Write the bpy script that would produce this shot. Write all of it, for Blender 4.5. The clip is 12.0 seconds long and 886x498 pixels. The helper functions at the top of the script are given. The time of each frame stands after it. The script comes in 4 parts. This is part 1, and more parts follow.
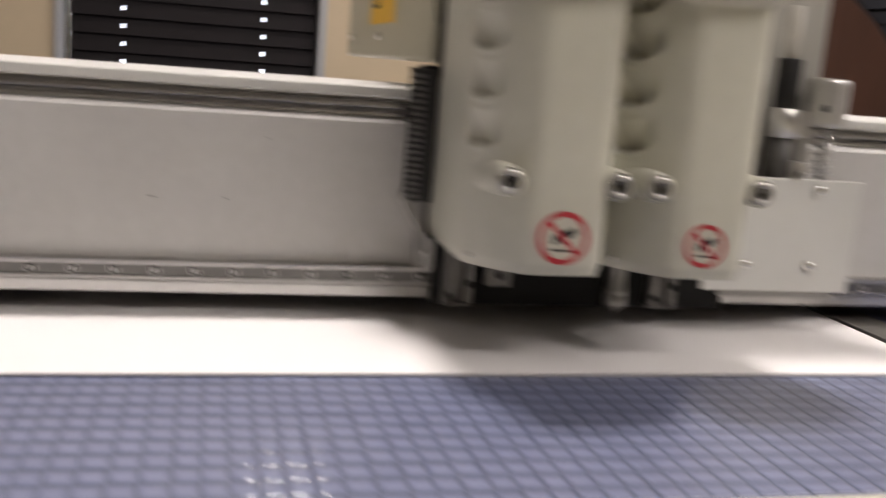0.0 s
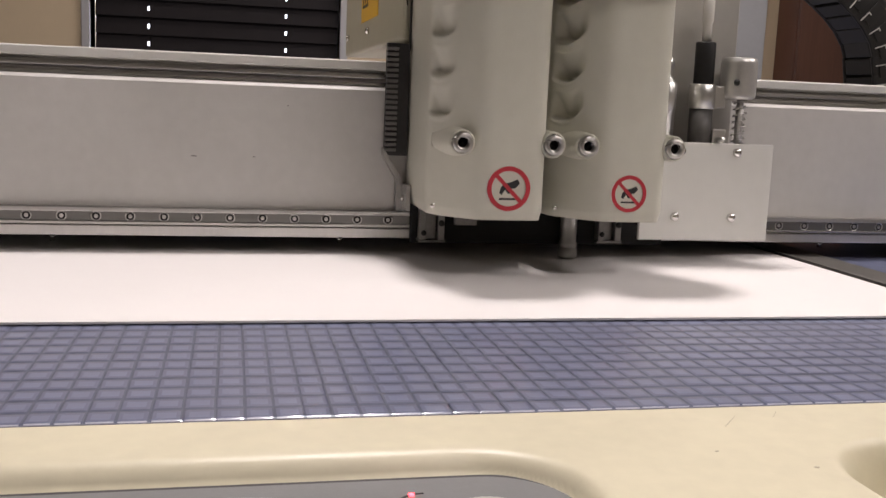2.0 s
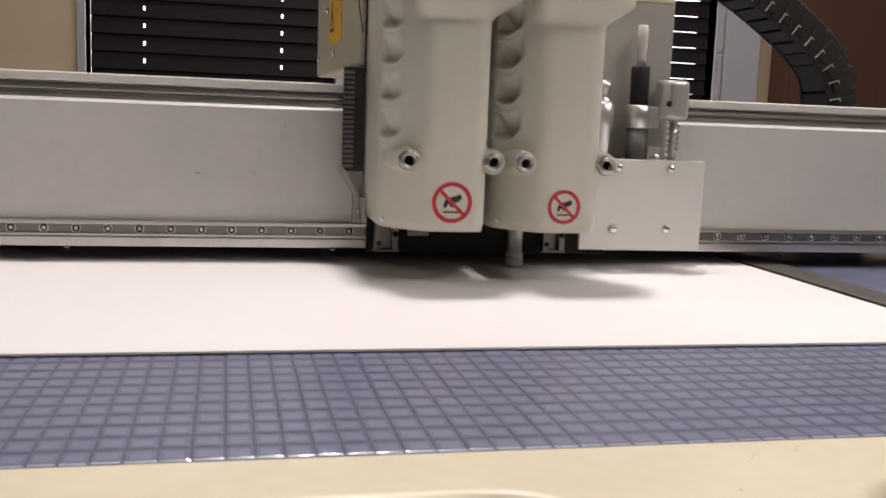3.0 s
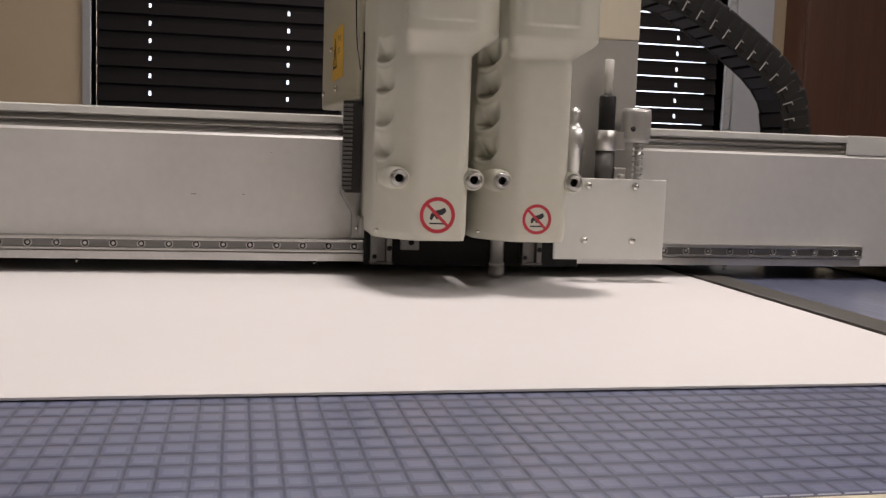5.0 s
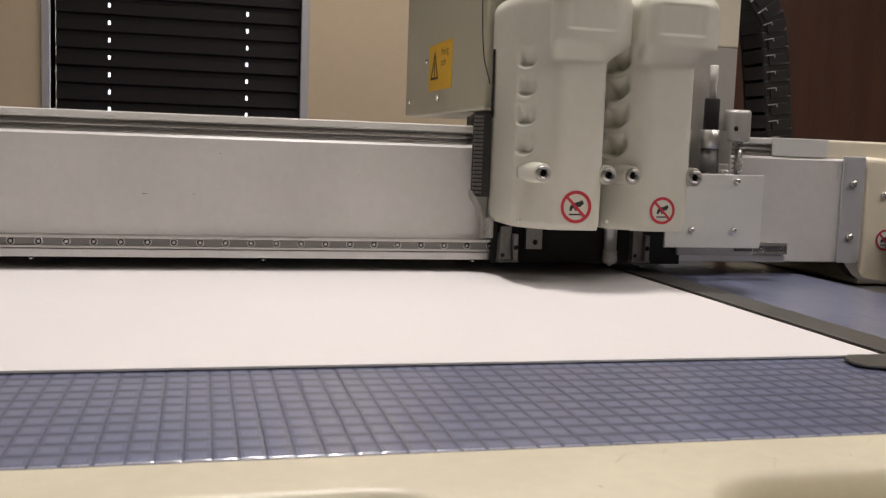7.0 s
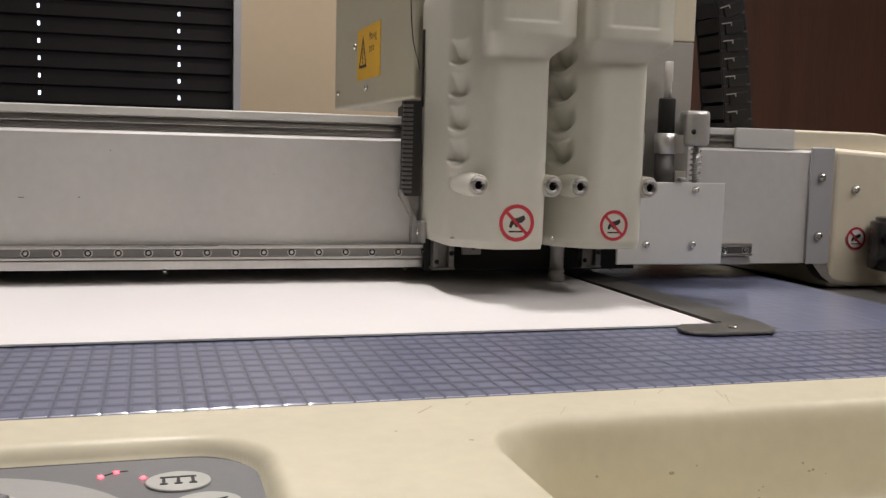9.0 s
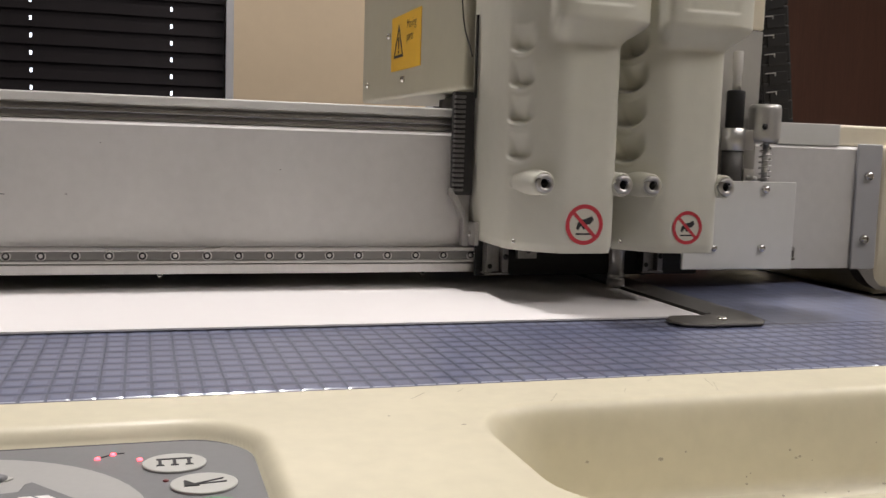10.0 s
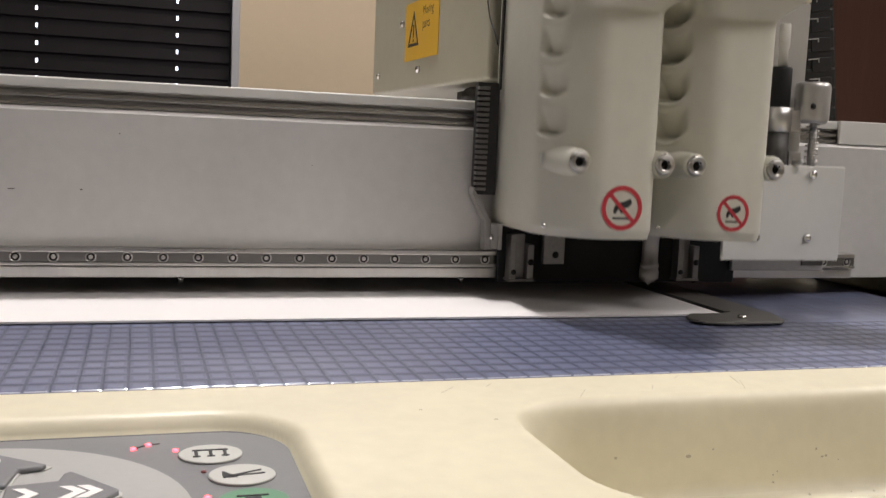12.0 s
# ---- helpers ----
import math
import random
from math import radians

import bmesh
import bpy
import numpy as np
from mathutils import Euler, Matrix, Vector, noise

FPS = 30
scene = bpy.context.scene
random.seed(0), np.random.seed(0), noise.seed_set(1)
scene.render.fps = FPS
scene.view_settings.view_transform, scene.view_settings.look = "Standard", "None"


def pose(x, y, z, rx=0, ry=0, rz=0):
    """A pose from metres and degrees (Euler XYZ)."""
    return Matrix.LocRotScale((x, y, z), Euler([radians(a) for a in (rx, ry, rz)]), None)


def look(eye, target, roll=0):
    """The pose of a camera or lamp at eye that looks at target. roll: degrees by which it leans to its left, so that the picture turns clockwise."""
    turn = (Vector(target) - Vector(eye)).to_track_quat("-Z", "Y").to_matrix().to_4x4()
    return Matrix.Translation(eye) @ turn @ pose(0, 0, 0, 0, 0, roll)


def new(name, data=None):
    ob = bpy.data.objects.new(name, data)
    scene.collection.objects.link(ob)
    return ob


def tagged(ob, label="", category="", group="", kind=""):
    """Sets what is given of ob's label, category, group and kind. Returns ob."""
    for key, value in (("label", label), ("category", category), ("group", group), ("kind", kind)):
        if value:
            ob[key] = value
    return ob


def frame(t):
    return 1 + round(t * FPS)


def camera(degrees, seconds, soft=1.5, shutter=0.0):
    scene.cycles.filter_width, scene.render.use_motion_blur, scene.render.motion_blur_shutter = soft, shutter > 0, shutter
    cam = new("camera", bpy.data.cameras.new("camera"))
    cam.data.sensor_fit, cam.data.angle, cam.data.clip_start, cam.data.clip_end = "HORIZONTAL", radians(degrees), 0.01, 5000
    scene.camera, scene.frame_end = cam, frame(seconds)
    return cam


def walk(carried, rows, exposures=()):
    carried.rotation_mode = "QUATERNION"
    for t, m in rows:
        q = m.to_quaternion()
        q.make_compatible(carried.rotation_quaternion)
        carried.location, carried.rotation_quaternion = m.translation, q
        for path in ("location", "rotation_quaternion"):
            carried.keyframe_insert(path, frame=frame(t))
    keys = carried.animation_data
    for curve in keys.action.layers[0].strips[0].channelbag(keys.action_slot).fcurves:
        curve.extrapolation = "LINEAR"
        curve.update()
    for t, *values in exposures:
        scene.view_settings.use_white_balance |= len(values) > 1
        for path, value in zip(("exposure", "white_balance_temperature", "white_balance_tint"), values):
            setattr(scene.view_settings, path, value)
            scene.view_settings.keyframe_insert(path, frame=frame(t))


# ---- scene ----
cam = camera(48.57, 12.0, soft=1.4, shutter=0.8)
TABLE = 0.90   # height of the cutting surface over the floor
EXPOSURES = [(0.0, 0.22, 6700, 14), (0.5, 0.12, 6750, 14), (1.0, 0.06, 6640, 15), (1.5, -0.34, 6640, 16), (2.0, -0.13, 6690, 17), (2.5, -0.12, 6690, 16), (3.0, -0.17, 6670, 16), (3.5, -0.38, 6720, 16), (5.5, -0.5, 6770, 16), (6.5, -0.48, 6720, 15), (8.4, -0.13, 6600, 13), (9.0, -0.25, 6550, 13), (9.5, -0.08, 6500, 13), (10.0, -0.16, 6500, 13), (10.5, 0.12, 6500, 13), (12.0, 0.02, 6500, 13)]
# seconds, x, y, height over the cutting surface, yaw, pitch, roll
EYE_ROWS = [
    (0, -0.4783, -0.5183, 0.1747, -13.089, -10.749, -4.374),
    (0.5, -0.4475, -0.5488, 0.1354, -16.839, -9.693, -3.654),
    (1, -0.4517, -0.5339, 0.1257, -15.577, -9.501, -2.985),
    (1.5, -0.4715, -0.5460, 0.1252, -13.287, -9.031, -2.533),
    (2, -0.4828, -0.5452, 0.1280, -11.953, -8.675, -2.318),
    (2.5, -0.4742, -0.5488, 0.1285, -12.346, -8.309, -2.275),
    (3, -0.4890, -0.5331, 0.1334, -12.315, -7.806, -2.221),
    (3.5, -0.4928, -0.5205, 0.1348, -12.246, -7.314, -1.558),
    (3.7, -0.4931, -0.5242, 0.1405, -11.698, -7.195, -1.680),
    (5.3, -0.4700, -0.4924, 0.1281, -11.681, -5.841, -2.132),
    (5.5, -0.4892, -0.4956, 0.1357, -11.245, -5.968, -2.320),
    (5.7, -0.4907, -0.4841, 0.1342, -11.310, -5.665, -2.169),
    (6, -0.4738, -0.4858, 0.1332, -12.262, -6.010, -2.144),
    (6.5, -0.4588, -0.5183, 0.1338, -13.297, -6.205, -2.114),
    (6.7, -0.4593, -0.5429, 0.1351, -13.543, -6.066, -2.075),
    (8.3, -0.4329, -0.6278, 0.1273, -15.192, -6.108, -2.000),
    (8.5, -0.4214, -0.6308, 0.1278, -15.767, -6.132, -1.928),
    (9, -0.4076, -0.6410, 0.1293, -16.549, -5.982, -1.542),
    (9.5, -0.4033, -0.6420, 0.1260, -16.740, -6.038, -1.670),
    (10, -0.4101, -0.6469, 0.1249, -17.017, -6.079, -1.813),
    (10.5, -0.4165, -0.6430, 0.1238, -17.164, -6.200, -2.007),
    (11, -0.4146, -0.6356, 0.1191, -17.028, -6.454, -1.952),
    (11.5, -0.4244, -0.6412, 0.1199, -16.780, -6.485, -2.287),
    (12, -0.4254, -0.6421, 0.1237, -17.001, -6.333, -2.511),
]
walk(cam, [(t, pose(x, y, z + TABLE, 90 + pitch, roll, yaw)) for t, x, y, z, yaw, pitch, roll in EYE_ROWS], EXPOSURES)

# seconds, place of the beam along the table, place of the carriage along the beam, lift of the tool head
MACHINE_ROWS = [
    (0, 0.1310, -0.3127, 0.0140),
    (0.1, 0.1335, -0.3158, 0.0100),
    (0.2, 0.1360, -0.3189, 0.0080),
    (0.3, 0.1384, -0.3300, 0.0120),
    (0.4, 0.1409, -0.3300, 0.0100),
    (0.5, 0.1434, -0.3283, -0.0006),
    (0.6, 0.1433, -0.3400, 0.0000),
    (0.7, 0.1432, -0.3520, 0.0000),
    (0.8, 0.1431, -0.3545, 0.0145),
    (0.9, 0.1430, -0.3553, 0.0040),
    (1, 0.1429, -0.3553, -0.0005),
    (1.1, 0.1720, -0.3553, 0.0000),
    (1.2, 0.2360, -0.3553, 0.0000),
    (1.3, 0.2424, -0.3553, 0.0000),
    (1.4, 0.2426, -0.3553, 0.0070),
    (1.5, 0.2426, -0.3552, 0.0081),
    (1.6, 0.2426, -0.3460, 0.0010),
    (1.7, 0.2426, -0.3310, 0.0000),
    (1.8, 0.2426, -0.3285, 0.0120),
    (1.9, 0.2426, -0.3278, 0.0050),
    (2, 0.2427, -0.3275, 0.0007),
    (2.1, 0.2640, -0.3278, 0.0000),
    (2.2, 0.3150, -0.3283, 0.0000),
    (2.3, 0.3169, -0.3287, 0.0020),
    (2.4, 0.3169, -0.3290, 0.0142),
    (2.5, 0.3169, -0.3291, 0.0080),
    (2.6, 0.3170, -0.3300, 0.0000),
    (2.7, 0.3175, -0.3540, 0.0000),
    (2.8, 0.3185, -0.3552, 0.0070),
    (2.9, 0.3190, -0.3552, 0.0110),
    (3, 0.3195, -0.3552, -0.0001),
    (3.1, 0.3220, -0.3552, 0.0000),
    (3.2, 0.3650, -0.3555, 0.0000),
    (3.3, 0.4170, -0.3560, 0.0000),
    (3.4, 0.4195, -0.3564, 0.0050),
    (3.5, 0.4197, -0.3565, 0.0138),
    (3.6, 0.4170, -0.3560, 0.0005),
    (3.7, 0.4108, -0.3374, 0.0000),
    (5.3, 0.4685, -0.3352, 0.0032),
    (5.5, 0.4605, -0.2637, 0.0012),
    (5.7, 0.4694, -0.1356, -0.0015),
    (6, 0.4604, -0.1385, 0.0001),
    (6.1, 0.4568, -0.1396, 0.0000),
    (6.2, 0.4532, -0.1408, 0.0030),
    (6.3, 0.4495, -0.1419, 0.0135),
    (6.4, 0.4459, -0.1431, 0.0010),
    (6.5, 0.4423, -0.1442, -0.0001),
    (6.6, 0.4423, -0.1458, 0.0020),
    (6.7, 0.4424, -0.1474, 0.0138),
    (8.3, 0.3237, -0.1206, 0.0014),
    (8.5, 0.3243, -0.1466, -0.0001),
    (8.6, 0.3243, -0.1466, 0.0145),
    (8.7, 0.3243, -0.1466, 0.0065),
    (8.8, 0.3240, -0.1466, 0.0000),
    (8.9, 0.2920, -0.1466, 0.0000),
    (9, 0.2563, -0.1464, -0.0007),
    (9.1, 0.2563, -0.1464, 0.0040),
    (9.2, 0.2558, -0.1464, 0.0145),
    (9.3, 0.2555, -0.1464, 0.0050),
    (9.4, 0.2552, -0.1330, 0.0000),
    (9.5, 0.2550, -0.1199, -0.0000),
    (9.6, 0.2550, -0.1199, 0.0145),
    (9.7, 0.2550, -0.1199, 0.0080),
    (9.8, 0.2545, -0.1199, 0.0000),
    (9.9, 0.2130, -0.1188, 0.0000),
    (10, 0.1682, -0.1177, -0.0003),
    (10.1, 0.1680, -0.1177, 0.0000),
    (10.2, 0.1670, -0.1177, 0.0135),
    (10.3, 0.1660, -0.1177, 0.0110),
    (10.4, 0.1650, -0.1182, 0.0000),
    (10.5, 0.1552, -0.1406, 0.0003),
    (10.6, 0.1552, -0.1406, 0.0030),
    (10.7, 0.1552, -0.1406, 0.0140),
    (10.8, 0.1550, -0.1410, 0.0010),
    (10.9, 0.1530, -0.1415, 0.0000),
    (11, 0.1244, -0.1436, 0.0005),
    (11.1, 0.1244, -0.1436, 0.0140),
    (11.2, 0.1243, -0.1436, 0.0138),
    (11.3, 0.1240, -0.1430, 0.0005),
    (11.4, 0.1236, -0.1375, 0.0005),
    (11.5, 0.1233, -0.1370, 0.0148),
    (11.6, 0.1233, -0.1370, 0.0090),
    (11.7, 0.1228, -0.1368, 0.0000),
    (11.8, 0.1075, -0.1365, 0.0000),
    (11.9, 0.1055, -0.1364, 0.0060),
    (12, 0.1053, -0.1364, 0.0146),
]

# ---- light ----
world = bpy.data.worlds.new("world")
scene.world = world
world.use_nodes = True
wn = world.node_tree.nodes
sky = wn.new("ShaderNodeTexSky")
sky.sky_type = "NISHITA"
sky.sun_disc = False
sky.sun_elevation, sky.sun_rotation = radians(25), radians(200)
wn["Background"].inputs["Strength"].default_value = 0.12
world.node_tree.links.new(sky.outputs["Color"], wn["Background"].inputs["Color"])


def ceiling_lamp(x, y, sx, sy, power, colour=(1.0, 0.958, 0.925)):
    data = bpy.data.lights.new("unseen_light", "AREA")
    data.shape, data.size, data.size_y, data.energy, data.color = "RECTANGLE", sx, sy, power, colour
    ob = new("unseen_light", data)
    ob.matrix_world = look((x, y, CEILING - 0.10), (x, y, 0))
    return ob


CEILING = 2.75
# all out of view: first two follow shadows and glints, others are added fill
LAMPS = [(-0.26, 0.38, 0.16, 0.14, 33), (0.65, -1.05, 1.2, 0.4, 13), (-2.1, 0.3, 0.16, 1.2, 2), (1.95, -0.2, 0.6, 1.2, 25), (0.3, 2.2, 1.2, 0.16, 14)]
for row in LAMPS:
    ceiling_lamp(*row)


# ---- materials ----
def material(name, colour, rough=0.5, metal=0.0, var=0.12, scale=12.0, bump=0.0, bump_scale=200.0, coat=0.0, spread=0.0, stretch=(1, 1, 1), spec=0.5, coat_rough=0.07):
    """Principled surface with two scales of colour variation, and relief."""
    m = bpy.data.materials.new(name)
    m.use_nodes = True
    nt = m.node_tree
    n, l = nt.nodes, nt.links
    b = n["Principled BSDF"]
    b.inputs["Roughness"].default_value = rough
    b.inputs["Metallic"].default_value = metal
    b.inputs["Coat Weight"].default_value = coat
    b.inputs["Coat Roughness"].default_value = coat_rough
    b.inputs["Specular IOR Level"].default_value = spec
    tc = n.new("ShaderNodeTexCoord")
    mp = n.new("ShaderNodeMapping")
    mp.inputs["Scale"].default_value = stretch
    l.new(tc.outputs["Object"], mp.inputs["Vector"])
    big, small = n.new("ShaderNodeTexNoise"), n.new("ShaderNodeTexNoise")
    big.inputs["Scale"].default_value, big.inputs["Detail"].default_value = scale, 4
    small.inputs["Scale"].default_value, small.inputs["Detail"].default_value = scale * 11, 3
    for t in (big, small):
        l.new(mp.outputs["Vector"], t.inputs["Vector"])
    mix = n.new("ShaderNodeMix")
    mix.data_type = "FLOAT"
    mix.inputs["Factor"].default_value = 0.35
    l.new(big.outputs["Fac"], mix.inputs[2])
    l.new(small.outputs["Fac"], mix.inputs[3])
    out = mix.outputs[0]
    if spread:
        info = n.new("ShaderNodeObjectInfo")
        geo = n.new("ShaderNodeNewGeometry")
        add = n.new("ShaderNodeMath")
        add.operation = "ADD"
        l.new(info.outputs["Random"], add.inputs[0])
        l.new(geo.outputs["Random Per Island"], add.inputs[1])
        fr = n.new("ShaderNodeMath")
        fr.operation = "FRACT"
        l.new(add.outputs[0], fr.inputs[0])
        mix2 = n.new("ShaderNodeMix")
        mix2.data_type = "FLOAT"
        mix2.inputs["Factor"].default_value = spread
        l.new(out, mix2.inputs[2])
        l.new(fr.outputs[0], mix2.inputs[3])
        out = mix2.outputs[0]
    ramp = n.new("ShaderNodeValToRGB")
    lo = [c * (1 - var) for c in colour]
    hi = [min(1.0, c * (1 + var)) for c in colour]
    ramp.color_ramp.elements[0].position, ramp.color_ramp.elements[0].color = 0.3, (*lo, 1)
    ramp.color_ramp.elements[1].position, ramp.color_ramp.elements[1].color = 0.7, (*hi, 1)
    l.new(out, ramp.inputs["Fac"])
    l.new(ramp.outputs["Color"], b.inputs["Base Color"])
    rr = n.new("ShaderNodeMapRange")
    rr.inputs["To Min"].default_value, rr.inputs["To Max"].default_value = rough * 0.85, min(1, rough * 1.15)
    l.new(big.outputs["Fac"], rr.inputs["Value"])
    l.new(rr.outputs["Result"], b.inputs["Roughness"])
    if bump:
        bn = n.new("ShaderNodeTexNoise")
        bn.inputs["Scale"].default_value, bn.inputs["Detail"].default_value = bump_scale, 3
        l.new(mp.outputs["Vector"], bn.inputs["Vector"])
        bp = n.new("ShaderNodeBump")
        bp.inputs["Strength"].default_value, bp.inputs["Distance"].default_value = bump, 0.001
        l.new(bn.outputs["Fac"], bp.inputs["Height"])
        l.new(bp.outputs["Normal"], b.inputs["Normal"])
    return m


def glow(name, colour, strength):
    m = bpy.data.materials.new(name)
    m.use_nodes = True
    b = m.node_tree.nodes["Principled BSDF"]
    b.inputs["Base Color"].default_value = (*colour, 1)
    b.inputs["Emission Color"].default_value = (*colour, 1)
    b.inputs["Emission Strength"].default_value = strength
    return m


COVER = material("cover_plastic", (0.60, 0.588, 0.505), 0.40, var=0.05, scale=9, bump=0.10, bump_scale=900)
BEAM = material("beam_paint", (0.60, 0.585, 0.560), 0.36, var=0.075, scale=9, bump=0.06, bump_scale=600)
PLATE = material("plate_paint", (0.66, 0.655, 0.62), 0.4, var=0.04, scale=10)
CREAM = material("cream_shell", (0.63, 0.582, 0.432), 0.40, var=0.085, scale=9, bump=0.04, bump_scale=500)
# greyer beige, also lowered for the shade on the box's left side
BOX = material("box_paint_shaded", (0.42, 0.398, 0.305), 0.45, var=0.06, scale=6, bump=0.06, bump_scale=700)
HOUSE = material("housing_shell", (0.73, 0.665, 0.52), 0.42, var=0.05, scale=8, bump=0.10, bump_scale=700)
STEEL = material("rail_steel", (0.52, 0.51, 0.49), 0.28, metal=1.0, var=0.12, scale=20, stretch=(0.15, 3, 3))
ALU = material("aluminium", (0.62, 0.61, 0.59), 0.36, metal=1.0, var=0.08, scale=25, stretch=(1, 1, 0.2))
ALU_DULL = material("dull_aluminium", (0.42, 0.41, 0.39), 0.55, metal=0.6, var=0.1, scale=20)
CHROME = material("chrome", (0.75, 0.74, 0.71), 0.14, metal=1.0, var=0.05)
BLACK = material("black_plastic", (0.010, 0.0095, 0.0095), 0.5, var=0.3, scale=20, spec=0.3)
BLACK_GLOSS = material("black_gloss", (0.012, 0.011, 0.011), 0.16, var=0.2, scale=20)
RUBBER = material("rubber", (0.035, 0.034, 0.034), 0.6, var=0.25, scale=30)
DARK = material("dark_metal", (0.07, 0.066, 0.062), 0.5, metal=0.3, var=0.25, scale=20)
SQUARE = material("ruler_metal", (0.105, 0.098, 0.088), 0.42, metal=0.3, var=0.3, scale=14, bump=0.1)
SHEET = material("white_board", (0.71, 0.685, 0.675), 0.6, var=0.015, scale=5, bump=0.03, bump_scale=400)
# streaked tone imitates reflections; slope and border tones paint cushion shading and grid lines
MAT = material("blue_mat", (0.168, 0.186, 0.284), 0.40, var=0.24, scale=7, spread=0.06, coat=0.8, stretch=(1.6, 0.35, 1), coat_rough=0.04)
MAT_SLOPE_SHADE = material("blue_mat_slope_shade", (0.122, 0.137, 0.218), 0.40, var=0.22, scale=7, coat=0.8, stretch=(1.6, 0.35, 1), coat_rough=0.04)
MAT_GRID_SHADE = material("blue_mat_grid_shade", (0.072, 0.082, 0.138), 0.42, var=0.2, scale=7, coat=0.8, coat_rough=0.05)
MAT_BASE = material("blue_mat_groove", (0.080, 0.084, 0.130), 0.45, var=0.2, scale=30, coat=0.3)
# base colour raised far above the mat's to paint glints along its front edge
MAT_GLINT = material("blue_mat_edge_glint", (0.42, 0.43, 0.50), 0.14, var=0.2, scale=60, coat=1.0)
MAT_COLOURS = [MAT, MAT_SLOPE_SHADE, MAT_GRID_SHADE, MAT_GLINT]
PANEL = material("panel_grey", (0.17, 0.17, 0.175), 0.5, var=0.07, scale=25, bump=0.06, bump_scale=900)
DISC = material("disc_grey", (0.36, 0.355, 0.34), 0.5, var=0.05, scale=25)
BUTTON = material("button_grey", (0.46, 0.46, 0.43), 0.45, var=0.04, scale=40)
GREEN = material("button_green", (0.10, 0.24, 0.14), 0.45, var=0.08, scale=40)
INK = material("ink", (0.02, 0.02, 0.022), 0.6, var=0.1)
RED = material("sticker_red", (0.50, 0.035, 0.05), 0.45, var=0.05, scale=60)
WHITE = material("sticker_white", (0.80, 0.78, 0.76), 0.45, var=0.03, scale=60)
YELLOW = material("sticker_yellow", (0.72, 0.42, 0.03), 0.5, var=0.06, scale=30)
LED = glow("red_diode", (1.0, 0.05, 0.07), 9.0)
LED_OFF = material("dead_diode", (0.20, 0.05, 0.05), 0.3)
CLEAR = material("frosted_rod", (0.62, 0.60, 0.56), 0.2, var=0.05)
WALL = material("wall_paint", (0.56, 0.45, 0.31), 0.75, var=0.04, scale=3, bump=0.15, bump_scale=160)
# for walls never in view, darkened so they throw back less light
WALL_UNSEEN = material("unseen_wall_tone", (0.33, 0.30, 0.26), 0.8, var=0.05, scale=3)
TRIM = material("window_trim", (0.40, 0.40, 0.41), 0.4, var=0.05, scale=6)
SLAT = material("dark_slat", (0.0145, 0.012, 0.013), 0.65, var=0.2, scale=12, spec=0.12)
FAR_BLIND = material("pale_jamb", (0.40, 0.41, 0.43), 0.6, var=0.05, scale=6)
BROWN = material("brown_wood", (0.082, 0.034, 0.021), 0.38, var=0.25, scale=2.5, stretch=(6, 1, 0.5), bump=0.06)
CARPET = material("carpet", (0.14, 0.13, 0.12), 0.95, var=0.2, scale=40, bump=0.5, bump_scale=300)
# ceiling out of view, its tone lowered to weaken the light it returns
CEILING_TONE = material("unseen_ceiling_tone", (0.55, 0.54, 0.52), 0.9, var=0.04, scale=30, bump=0.3, bump_scale=120)
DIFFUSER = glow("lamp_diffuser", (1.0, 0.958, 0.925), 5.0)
# steel darkened in colour for the dark surroundings the rail's middle reflects
RAIL = material("steel_dark_reflection", (0.20, 0.195, 0.185), 0.34, metal=0.9, var=0.15, scale=20, stretch=(0.15, 3, 3))
RIB = material("grey_rib", (0.15, 0.145, 0.14), 0.5, var=0.2, scale=30)
TOOL = material("tool_metal", (0.50, 0.49, 0.47), 0.32, metal=0.6, var=0.08, scale=30)
GREYP = material("grey_paint", (0.40, 0.385, 0.35), 0.5, var=0.06, scale=12)
GRIME = material("grime", (0.40, 0.36, 0.27), 0.7, var=0.3, scale=60)
DEEP_BLACK = material("matt_black", (0.010, 0.010, 0.010), 0.8, var=0.3, scale=20)
FOOT = material("foot_metal", (0.24, 0.23, 0.22), 0.45, metal=0.7, var=0.2, scale=30)
CLIP = material("pale_clip", (0.30, 0.29, 0.28), 0.4, var=0.1)
DAY = glow("outside_light", (0.80, 0.88, 1.0), 4.0)


